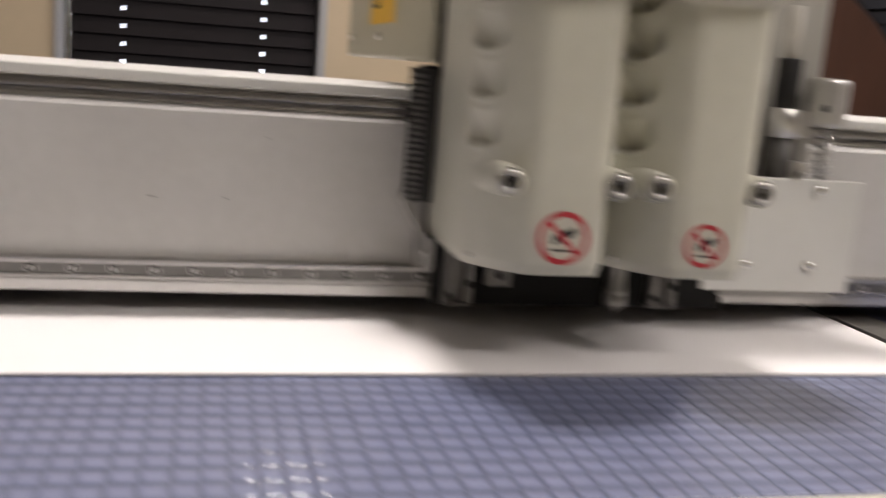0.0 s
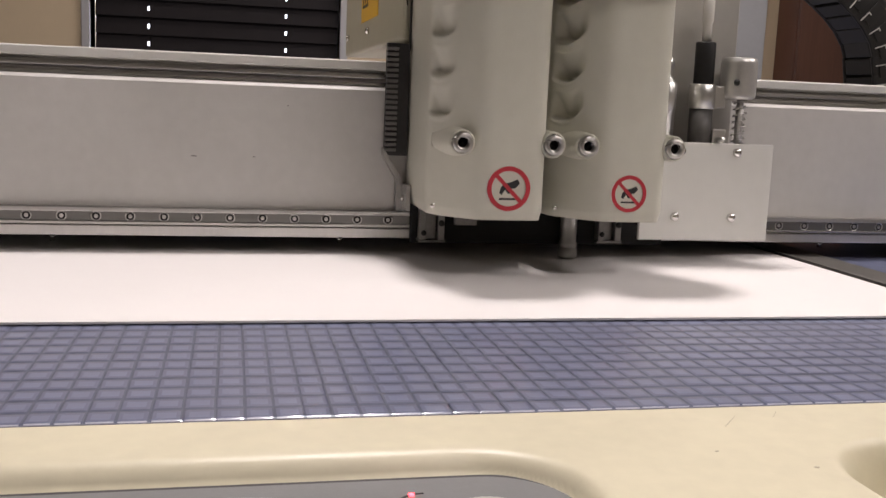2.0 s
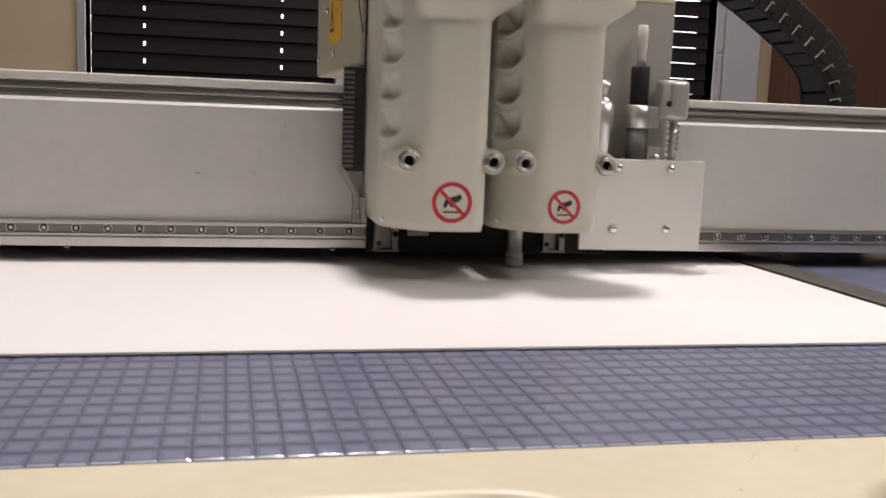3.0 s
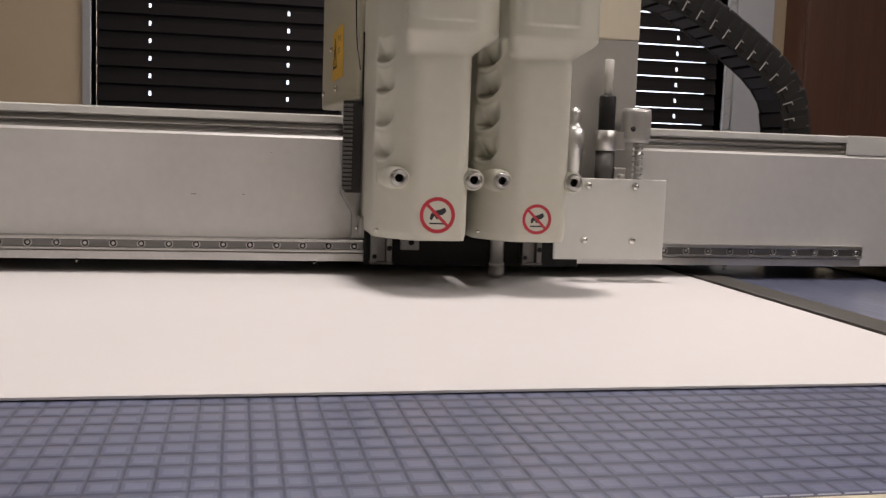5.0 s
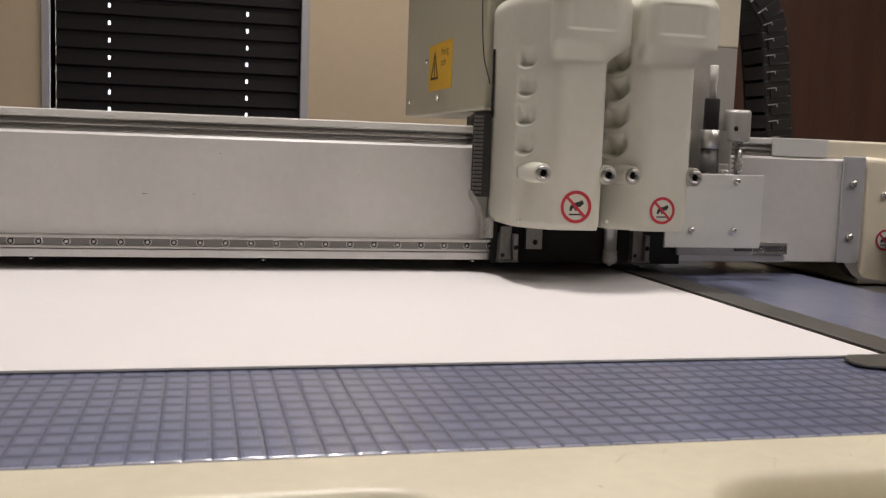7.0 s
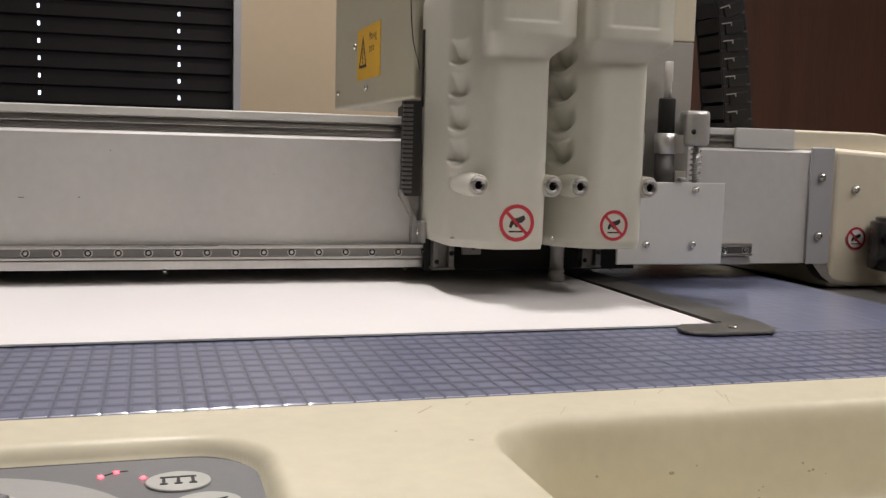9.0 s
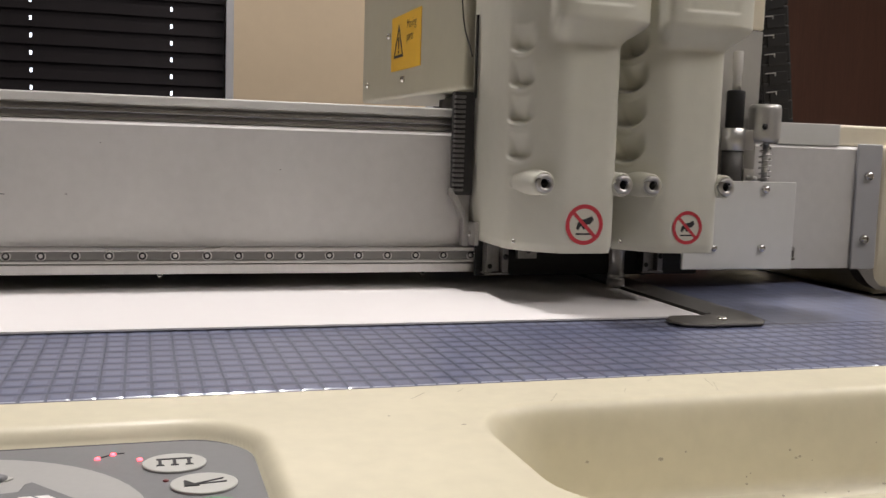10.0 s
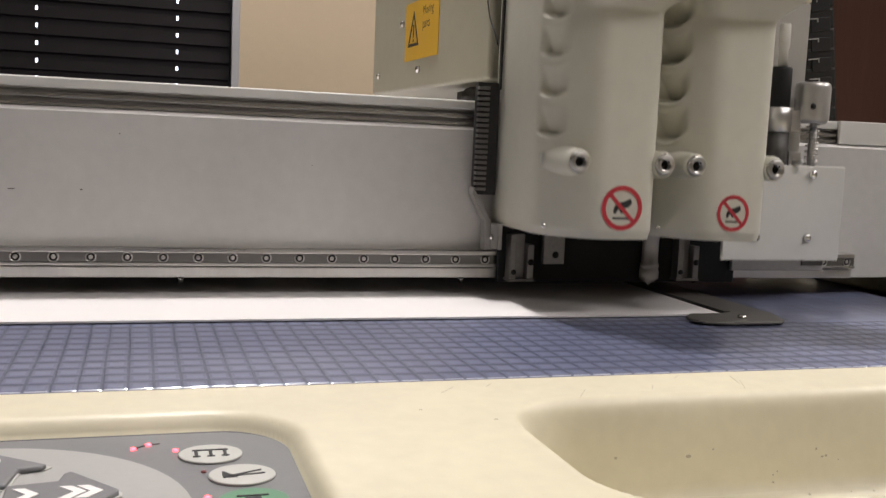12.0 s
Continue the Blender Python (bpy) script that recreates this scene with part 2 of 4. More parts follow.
# ---- mesh tools ----
class Build:
    """Gathers shapes with material slots into one mesh."""

    def __init__(self):
        self.v, self.f, self.m, self.s = [], [], [], []

    def add(self, verts, faces, mat=0, smooth=False, tf=None):
        k = len(self.v)
        self.v += [tuple(tf @ Vector(p)) if tf else tuple(p) for p in verts]
        self.f += [tuple(i + k for i in f) for f in faces]
        self.m += [mat] * len(faces)
        self.s += [smooth] * len(faces)
        return self

    def box(self, x0, x1, y0, y1, z0, z1, mat=0, bev=0.0, tf=None):
        """A box; bev rounds its twelve edges with a chamfer."""
        if bev <= 0:
            vs = [(x, y, z) for x in (x0, x1) for y in (y0, y1) for z in (z0, z1)]
            return self.add(vs, [(0, 1, 3, 2), (4, 6, 7, 5), (0, 4, 5, 1), (2, 3, 7, 6), (0, 2, 6, 4), (1, 5, 7, 3)], mat, False, tf)
        bm = bmesh.new()
        bmesh.ops.create_cube(bm, size=1.0, matrix=Matrix.LocRotScale(((x0 + x1) / 2, (y0 + y1) / 2, (z0 + z1) / 2), None, (x1 - x0, y1 - y0, z1 - z0)))
        bmesh.ops.bevel(bm, geom=list(bm.edges), offset=bev, segments=2, affect="EDGES", profile=0.6)
        self.take(bm, mat, False, tf)
        return self

    def take(self, bm, mat=0, smooth=False, tf=None):
        bm.verts.index_update()
        self.add([v.co.copy() for v in bm.verts], [tuple(v.index for v in f.verts) for f in bm.faces], mat, smooth, tf)
        bm.free()

    def lathe(self, profile, n=24, mat=0, tf=None, smooth=True):
        """Turns (radius, height) pairs round z."""
        vs, fs = [], []
        for r, h in profile:
            for k in range(n):
                a = 2 * math.pi * k / n
                vs.append((r * math.cos(a), r * math.sin(a), h))
        for i in range(len(profile) - 1):
            for k in range(n):
                a, b = i * n + k, i * n + (k + 1) % n
                fs.append((a, b, b + n, a + n))
        fs.append(tuple(range(n - 1, -1, -1)))
        fs.append(tuple(range((len(profile) - 1) * n, len(profile) * n)))
        return self.add(vs, fs, mat, smooth, tf)

    def prism(self, pts, z0, z1, mat=0, tf=None):
        """An outline (x, y), counter-clockwise, raised from z0 to z1."""
        n = len(pts)
        vs = [(x, y, z0) for x, y in pts] + [(x, y, z1) for x, y in pts]
        fs = [tuple(range(n - 1, -1, -1)), tuple(range(n, 2 * n))] + [(i, (i + 1) % n, n + (i + 1) % n, n + i) for i in range(n)]
        return self.add(vs, fs, mat, False, tf)

    def mesh(self, name, mats):
        me = bpy.data.meshes.new(name)
        me.from_pydata(self.v, [], self.f)
        for m in mats if isinstance(mats, (list, tuple)) else [mats]:
            me.materials.append(m)
        me.polygons.foreach_set("material_index", self.m)
        me.polygons.foreach_set("use_smooth", self.s)
        me.update()
        return me


def part(name, b, mats, parent=None, label="", at=None):
    ob = new(name, b if isinstance(b, bpy.types.Mesh) else b.mesh(name, mats))
    if parent:
        ob.parent = parent
    if at is not None:
        ob.matrix_basis = at
    if label:
        ob["label"] = label
    return ob


def thing(name, label, category, group="", kind="", z=TABLE):
    ob = new(name)
    ob.location = (0, 0, z)
    return tagged(ob, label, category, group, kind)


def solid(name, b, mats, label, category="", group="", kind="", z=0.0):
    ob = part(name, b, mats)
    ob.location = (0, 0, z)
    return tagged(ob, label, category, group, kind)


def edges(ob, width=0.001, segments=2):
    mod = ob.modifiers.new("edges", "BEVEL")
    mod.width, mod.segments, mod.limit_method, mod.angle_limit = width, segments, "ANGLE", radians(40)
    return ob


FRONT = pose(0, 0, 0, 90, 0, 0)    # turns a shape raised along z to face -y
TO_LEFT = pose(0, 0, 0, 90, 0, -90)  # turns it to face -x


def round_rect(x0, x1, y0, y1, r, n=6):
    pts = []
    for cx, cy, a0 in ((x1 - r, y0 + r, -90), (x1 - r, y1 - r, 0), (x0 + r, y1 - r, 90), (x0 + r, y0 + r, 180)):
        for k in range(n + 1):
            a = radians(a0 + 90 * k / n)
            pts.append((cx + r * math.cos(a), cy + r * math.sin(a)))
    return pts


def ellipse(cx, cy, rx, ry, n=40):
    return [(cx + rx * math.cos(2 * math.pi * k / n), cy + ry * math.sin(2 * math.pi * k / n)) for k in range(n)]


def step(a, b, v):
    u = min(1.0, max(0.0, (v - a) / (b - a)))
    return u * u * (3 - 2 * u)


# ---- the room ----
ROOM = (-3.2, 3.4, -3.0, 2.80)
WIN_1 = (-0.925, -0.135)
WIN_2 = (0.60, 1.235)
SILL, HEAD = TABLE - 0.35, TABLE + 1.15


def room():
    x0, x1, y0, y1 = ROOM
    solid("floor", Build().box(x0 - 0.2, x1 + 0.2, y0 - 0.2, y1 + 0.2, -0.1, 0), CARPET, "grey-brown carpet floor of the workshop", "floor", kind="structure")
    solid("ceiling", Build().box(x0 - 0.2, x1 + 0.2, y0 - 0.2, y1 + 0.2, CEILING, CEILING + 0.1), CEILING_TONE, "unseen ceiling over the workshop, toned down to cut bounced light", "ceiling", kind="structure")
    b = Build()
    y2 = y1 + 0.2
    for a, c in ((x0, WIN_1[0]), (WIN_1[1], WIN_2[0]), (WIN_2[1], x1)):
        b.box(a, c, y1, y2, 0, CEILING)
    for a, c in (WIN_1, WIN_2):
        b.box(a, c, y1, y2, 0, SILL)
        b.box(a, c, y1, y2, HEAD, CEILING)
    solid("wall_north", b, WALL, "tan painted wall with two windows", "wall", kind="structure")
    solid("wall_south", Build().box(x0, x1, y0 - 0.2, y0, 0, CEILING), WALL_UNSEEN, "unseen plain wall behind the machine, darkened to cut bounced light", "wall", kind="structure")
    solid("wall_west", Build().box(x0 - 0.2, x0, y0 - 0.2, y2, 0, CEILING), WALL_UNSEEN, "unseen plain side wall, darkened to cut bounced light", "wall", kind="structure")
    solid("wall_east", Build().box(x1, x1 + 0.2, y0 - 0.2, y2, 0, CEILING), WALL_UNSEEN, "unseen plain side wall, darkened to cut bounced light", "wall", kind="structure")


def window(name, span, cords, slat, jamb):
    """A window in the north wall with a closed dark slatted blind."""
    x0, x1 = span
    y = ROOM[3]
    w = tagged(new(name), "window with a closed dark slatted blind and grey trim", "window", kind="structure")
    b = Build()
    for a, c in ((x0 - 0.026, x0), (x1, x1 + 0.026)):
        b.box(a, c, y - 0.014, y + 0.12, SILL - 0.026, HEAD + 0.026, 0, 0.003)
    b.box(x0, x1, y - 0.014, y + 0.12, SILL - 0.026, SILL, 0, 0.003)
    b.box(x0, x1, y - 0.014, y + 0.12, HEAD, HEAD + 0.026, 0, 0.003)
    part("window_frame", b, TRIM, w)
    part("pane", Build().box(x0, x1, y + 0.13, y + 0.136, SILL, HEAD), DAY, w, "bright daylight behind the blind")
    blind = part("blind", Build().box(x0 + 0.02, x1 - jamb, y + 0.015, y + 0.055, HEAD - 0.05, HEAD - 0.004, 0, 0.003), SLAT, w, "dark slatted blind")
    bx0, bx1 = x0 + 0.012, x1 - (0.002 if name == "window_1" else jamb)
    pitch = 0.0556
    # one slat with a punched hole at each cord, sagging open a little where slat is a list of (end, height)
    b = Build()
    cuts = sorted([bx0, bx1] + [v for c in cords for v in (c - 0.0034, c + 0.0034)] + [e for e, _ in slat[:-1]])
    for i in range(len(cuts) - 1):
        mid = (cuts[i] + cuts[i + 1]) / 2
        tall = next(h for e, h in slat if mid < e)
        for k, (lo, hi) in enumerate(((-tall / 2, -0.008), (-0.008, 0.006), (0.006, tall / 2))):
            if k == 1 and any(abs(mid - c) < 0.003 for c in cords):
                continue
            b.box(cuts[i], cuts[i + 1], -0.0006, 0.0006, lo, hi)
    me = b.mesh("slat", SLAT)
    z = TABLE + 0.213 - 0.0556 * 9
    while z < HEAD - 0.08:
        if z > SILL + 0.02:
            part("slat", me, None, blind, at=pose(0, y + 0.034 + random.uniform(-0.001, 0.001), z, -14 + random.uniform(-1.2, 1.2), 0, 0))
        z += pitch
    for c in cords:
        part("cord", Build().lathe([(0.0009, SILL + 0.02), (0.0009, HEAD - 0.03)], 6), SLAT, blind, at=pose(c + 0.006, y + 0.034, 0))
    if name == "window_2":
        part("reveal_panel", Build().box(x1 + 0.027, 1.402, y - 0.03, y - 0.016, SILL - 0.02, HEAD + 0.02, 0, 0.003), FAR_BLIND, w, "pale grey panel beside the blind")
        # pale slanting tabs that imitate the light on the slat ends beside the panel
        end = Build().prism([(0.0, -0.026), (0.024, -0.020), (0.030, 0.030), (0.006, 0.022)], -0.004, 0.0, tf=FRONT).mesh("lit_slat_edge", TRIM)
        for k in range(int((HEAD - SILL - 0.1) / pitch)):
            part("lit_slat_edge", end, None, blind, "pale tab imitating light on a slat's end", at=pose(x1 - 0.002, y - 0.018 - 0.0012 * (k % 2), SILL + 0.045 + k * pitch))
    return w


def brown_cabinet():
    """The tall dark brown cupboard beside the second window."""
    t = tagged(new("cupboard"), "tall dark brown wooden cupboard beside the window", "cupboard")
    x0, x1, y0, y1 = 1.457, 3.1, 2.66, 2.79
    part("body", Build().box(x0, x1, y0, y1, 0.08, 2.2, 0, 0.004), BROWN, t)
    part("plinth", Build().box(x0 + 0.03, x1 - 0.03, y0 + 0.04, y1, 0, 0.08), DARK, t)
    part("door", Build().box(x0 + 0.004, x1 - 0.004, y0 - 0.02, y0 - 0.001, 0.09, 2.19, 0, 0.003), BROWN, t)


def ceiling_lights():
    # housings put round the unseen lamps, most of them only added fill
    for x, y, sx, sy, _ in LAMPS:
        t = tagged(new("unseen_ceiling_light"), "long white ceiling light out of view, added as fill" if max(sx, sy) > 0.5 else "short bright white ceiling light, switched on", "ceiling light", "ceiling lights")
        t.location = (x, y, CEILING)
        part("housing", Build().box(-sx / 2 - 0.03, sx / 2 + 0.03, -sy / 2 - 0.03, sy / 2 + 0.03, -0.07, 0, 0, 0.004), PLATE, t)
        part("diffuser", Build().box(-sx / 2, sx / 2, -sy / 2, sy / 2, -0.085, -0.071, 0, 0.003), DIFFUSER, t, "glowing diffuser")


# ---- the table ----
FRONT_EDGE = -0.163
MAT_RIGHT = 0.222
CELL_X, CELL_Y = 0.0122, 0.0152


def pocket(px, py, x0, x1, y0, y1, r):
    """Distance outside (+) or inside (-) of a rounded rectangle."""
    cx, cy = (x0 + x1) / 2, (y0 + y1) / 2
    dx, dy = abs(px - cx) - (x1 - x0) / 2 + r, abs(py - cy) - (y1 - y0) / 2 + r
    return math.hypot(max(dx, 0), max(dy, 0)) + min(max(dx, dy), 0) - r


def shell_height(x, y):
    z = -0.0012
    # pocket of the control panel
    d = pocket(x, y, -0.80, -0.3600, -0.50, -0.2045, 0.038)
    z -= 0.0080 * min(1.0, max(0.0, (0.0045 - d) / 0.0095)) ** 2.4
    # hand hold
    d = pocket(x, y, -0.258, 0.45, -0.346, -0.209, 0.040)
    z -= 0.050 * min(1.0, max(0.0, (0.006 - d) / 0.016)) ** 2.2 + 0.032 * step(-0.008, -0.050, d)
    # fall of the front edge
    z -= 0.05 * step(-0.40, -0.47, y) ** 1.5
    return z


def front_shell(table):
    xs = np.concatenate([np.arange(-1.25, -0.42, 0.006), np.arange(-0.42, -0.14, 0.0015), np.arange(-0.14, 0.461, 0.006)])
    ys = np.concatenate([np.arange(-0.472, -0.24, 0.004), np.arange(-0.24, FRONT_EDGE + 0.0001, 0.0011)])
    ys[-1] = FRONT_EDGE - 0.0005
    vs = [(float(x), float(y), shell_height(float(x), float(y))) for y in ys for x in xs]
    n = len(xs)
    fs = [(j * n + i, j * n + i + 1, (j + 1) * n + i + 1, (j + 1) * n + i) for j in range(len(ys) - 1) for i in range(n - 1)]
    b = Build().add(vs, fs, 0, True)
    b.box(-1.25, 0.46, -0.470, -0.455, -0.30, -0.056, 0)
    b.box(-1.25, 0.46, FRONT_EDGE - 0.012, FRONT_EDGE - 0.001, -0.20, -0.0045, 0)
    cov = part("front_cover", b, CREAM, table, "cream moulded front cover with a hand hold")
    rng = random.Random(9)
    dot = Build().prism(ellipse(0, 0, 1, 1, 10), 0, 0.2)
    me = dot.mesh("smudge", GRIME)
    spots = [(-0.0596, -0.2311, 0.0011), (-0.085, -0.2285, 0.0015), (-0.080, -0.2290, 0.0010), (-0.27, -0.235, 0.0008), (-0.30, -0.215, 0.0006)]
    # many more at random, which also grey and darken the hand hold's wall
    spots += [(rng.uniform(-0.20, 0.05), rng.uniform(-0.245, -0.214), rng.uniform(0.0003, 0.0009)) for _ in range(95)]
    for x, y, r in spots:
        z = shell_height(x, y)
        sx, sy = (shell_height(x + 0.002, y) - z) / 0.002, (shell_height(x, y + 0.002) - z) / 0.002
        q = Vector((-sx, -sy, 1)).normalized()
        m = Matrix.LocRotScale(Vector((x, y, z)), q.to_track_quat("Z", "Y"), (r * rng.uniform(1, 1.8), r, 0.0005))
        part("smudge", me, None, cov, at=m)
    line = Build().box(-0.5, 0.5, -0.5, 0.5, 0, 1).mesh("scratch", GRIME)
    for _ in range(9):
        x, y = rng.uniform(-0.34, 0.10), rng.uniform(-0.198, -0.170)
        if x > -0.33:
            part("scratch", line, None, cov, at=pose(x, y, -0.00122, 0, 0, rng.uniform(40, 80)) @ Matrix.Diagonal((rng.uniform(0.006, 0.020), 0.00018, 0.00014, 1)))


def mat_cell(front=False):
    """One low cushion of the mat, its origin at its middle on the groove. Its darker borders paint in the mat's grid
    and the cushion's shading; those at the mat's front end in a pale edge coloured for its glints.
    """
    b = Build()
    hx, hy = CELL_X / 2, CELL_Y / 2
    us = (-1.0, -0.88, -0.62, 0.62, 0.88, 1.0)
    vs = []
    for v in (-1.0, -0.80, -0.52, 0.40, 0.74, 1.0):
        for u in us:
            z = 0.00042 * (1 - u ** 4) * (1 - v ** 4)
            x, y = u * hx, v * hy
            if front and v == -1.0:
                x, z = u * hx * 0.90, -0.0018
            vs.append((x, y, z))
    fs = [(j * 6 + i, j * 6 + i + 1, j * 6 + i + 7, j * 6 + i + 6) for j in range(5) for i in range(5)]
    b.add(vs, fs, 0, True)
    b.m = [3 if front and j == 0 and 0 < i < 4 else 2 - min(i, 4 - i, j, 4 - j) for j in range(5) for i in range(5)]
    return b


def cutting_table():
    t = thing("cutting_table", "flatbed cutting table with a blue mat and cream front", "cutting table")
    part("bed", Build().box(-1.25, MAT_RIGHT + 0.002, FRONT_EDGE, 1.5, -0.08, -0.0012, 0), MAT_BASE, t, "dark blue bed under the mat")
    front_shell(t)
    # side rail under the end housing
    b = Build()
    b.box(MAT_RIGHT + 0.004, 0.46, -0.163, 1.5, -0.08, -0.014, 0, 0.002)
    b.box(MAT_RIGHT + 0.004, MAT_RIGHT + 0.020, -0.163, 1.5, -0.014, -0.004, 0, 0.0015)
    part("side_rail", b, DARK, t, "dark brown side rail")
    part("frame", Build().box(-1.2, 0.42, -0.44, 1.45, -0.30, -0.082, 0, 0.004), ALU_DULL, t)
    leg = Build().box(-0.05, 0.05, -0.05, 0.05, -TABLE, -0.3, 0, 0.004).mesh("leg", ALU_DULL)
    for x in (-1.1, 0.32):
        for y in (-0.36, 1.35):
            part("leg", leg, None, t, at=pose(x, y, 0))
    return t


def mat_cells(t):
    """The cells: those in the middle of the front strip singly, the rest joined."""
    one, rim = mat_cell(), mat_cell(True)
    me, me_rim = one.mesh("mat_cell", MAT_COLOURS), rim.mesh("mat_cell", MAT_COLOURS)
    rest = Build()
    rng = random.Random(4)
    ny = 10
    x = MAT_RIGHT
    while x > -1.2:
        wide = rng.uniform(0.90, 1.10)
        x -= CELL_X * wide / 2
        jmax = ny + 1 if x < 0.045 else int(1.45 / CELL_Y)
        for j in range(jmax):
            y = FRONT_EDGE + CELL_Y * (j + 0.5)
            far_flat = x > 0.045 and j >= 9   # flattened, borders left out, to look like a smooth mirror from the camera
            m = pose(x + rng.uniform(-1, 1) * 0.0002, y + rng.uniform(-1, 1) * 0.0003, -0.00090 + rng.uniform(-1, 1) * 0.00004, rng.uniform(-1, 1) * 0.10, rng.uniform(-1, 1) * 0.10, rng.uniform(-1, 1) * 0.5) @ Matrix.Diagonal((wide, 1, 0.3 if far_flat else 1, 1))
            if -0.62 < x < -0.285 and j < ny:
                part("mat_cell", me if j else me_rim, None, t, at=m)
            else:
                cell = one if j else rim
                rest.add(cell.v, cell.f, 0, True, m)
                rest.m[-25:] = [0] * 25 if far_flat else cell.m
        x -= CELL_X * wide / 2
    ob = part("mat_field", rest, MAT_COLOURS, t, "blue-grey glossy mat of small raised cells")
    ob["kind"] = "stuff"


def sheet_and_square():
    solid("board_sheet", Build().box(-1.15, -0.0008, 0.0, 1.25, -0.0001, 0.0013, 0), SHEET, "large white board sheet lying flat on the mat", "sheet", z=TABLE + 0.0003)
    q = thing("corner_square", "dark metal corner square laid along the sheet", "square ruler")
    outline = [(-0.041, -0.024), (-0.037, -0.034), (-0.024, -0.0385), (0.026, -0.038), (0.033, -0.030), (0.040, -0.004), (0.040, 0.95), (0.0006, 0.95), (0.0006, -0.0012), (-0.030, -0.0012), (-0.039, -0.011)]
    edges(part("blade", Build().prism(outline, 0.0002, 0.0026), SQUARE, q), 0.0012)
    edges(part("raised_edge", Build().box(0.0006, 0.006, 0.0, 0.95, 0.0026, 0.0036), SQUARE, q), 0.0006)
    part("screw", Build().lathe([(0.0036, 0.0026), (0.0036, 0.0036), (0.0026, 0.0044), (0.0006, 0.0047)], 14), CHROME, q, "small bright screw", at=pose(0.0021, -0.0215, 0))


def control_panel():
    p = thing("control_panel", "grey control panel with oval buttons and red lights", "control panel")
    # shrunk about the camera's place to look the same on the pocket's shallower floor
    p.scale = (0.9456, 0.9456, 0.9456)
    p.location = (-0.42 * 0.0544, -0.641 * 0.0544, TABLE + 0.00675)
    z = -0.0168
    edges(part("plate", Build().prism(round_rect(-0.78, -0.3608, -0.46, -0.1882, 0.032, 8), z - 0.002, z + 0.0012), PANEL, p), 0.0008)
    # dark ring laid in as the shadow line between plate and pocket
    part("gap_shadow_ring", Build().prism(round_rect(-0.783, -0.3583, -0.463, -0.1860, 0.0335, 8), z - 0.003, z + 0.0008), RUBBER, p, "dark ring standing for the shadowed gap round the plate")
    part("jog_disc", Build().prism(ellipse(-0.488, -0.284, 0.0825, 0.0825, 56), z + 0.0012, z + 0.0022), DISC, p, "pale grey round disc")
    # four arrow buttons, each with a shoulder between its stem and its head
    arrow = [(0.012, -0.0115), (0.030, -0.0140), (0.0315, -0.0225), (0.0345, -0.0245), (0.0525, -0.0015), (0.0525, 0.0015), (0.0345, 0.0245), (0.0315, 0.0225), (0.030, 0.0140), (0.012, 0.0115)]
    rim = [(x + (0.0012 if x > 0.02 else -0.0012), y * 1.07) for x, y in arrow]
    for ang in (0, 90, 180, 270):
        k = part("arrow_button", Build().prism(arrow, 0, 0.0024), PANEL, p, "dark grey arrow button", at=pose(-0.4848, -0.2667, z + 0.0022, 0, 0, ang))
        edges(k, 0.0009)
        part("button_rim", Build().prism(rim, 0, 0.0006), BUTTON, k, "pale raised rim")
        for x in (0.018, 0.0345, 0.0405):
            b = Build()
            for s in (-1, 1):
                b.prism([(x + 0.0065, 0), (x + 0.001, s * 0.0065), (x - 0.0035, s * 0.0065), (x + 0.002, 0)][::s], 0.0024, 0.0027)
            part("chevron", b, WHITE, k, "white chevron mark")
    spots = [((-0.3957, -0.2224), BUTTON, 1), ((-0.3850, -0.2506), BUTTON, 2), ((-0.3835, -0.2795), GREEN, 3)]
    for (x, y), m, kind in spots:
        k = part("button", Build().prism(ellipse(0, 0, 0.0135, 0.0122, 32), 0, 0.0012), m, p, "green oval button" if kind == 3 else "pale oval button", at=pose(x, y, z + 0.0012, 0, 0, 0))
        edges(k, 0.0005)
        b = Build()
        if kind == 1:
            b.box(-0.0075, 0.0075, 0.0034, 0.0046, 0.0012, 0.0015)
            for dx in (-0.006, 0.0, 0.006):
                b.box(dx - 0.0007, dx + 0.0007, -0.0035, 0.0034, 0.0012, 0.0015)
                b.box(dx - 0.0016, dx + 0.0016, -0.0047, -0.0035, 0.0012, 0.0015)
        elif kind == 2:
            b.prism([(-0.008, -0.004), (-0.002, -0.004), (-0.007, 0.003), (-0.008, 0.003)], 0.0012, 0.0015)
            b.prism([(-0.006, -0.003), (0.008, 0.003), (0.008, 0.004), (-0.006, -0.002)], 0.0012, 0.0015)
            b.prism([(-0.006, -0.003), (0.009, -0.001), (0.009, 0.0), (-0.006, -0.002)], 0.0012, 0.0015)
        else:
            b.prism([(-0.003, -0.004), (0.003, -0.004), (0.003, 0.002), (-0.003, 0.002)], 0.0012, 0.0015)
            b.box(-0.006, 0.006, 0.003, 0.0042, 0.0012, 0.0015)
        part("icon", b, INK, k, "dark printed icon")
    lens = Build().lathe([(0.0012, 0), (0.0012, 0.0005), (0.0008, 0.0008), (0.0002, 0.0009)], 12)
    on, off = lens.mesh("indicator_light", LED), lens.mesh("indicator_light", LED_OFF)
    for x, y, m in ((-0.4275, -0.2090, on), (-0.4213, -0.2041, on), (-0.4100, -0.2134, on), (-0.3998, -0.2431, off), (-0.4001, -0.2725, on)):
        part("indicator_light", m, None, p, "lit red indicator light" if m is on else "dark red indicator light", at=pose(x, y, z + 0.0012))
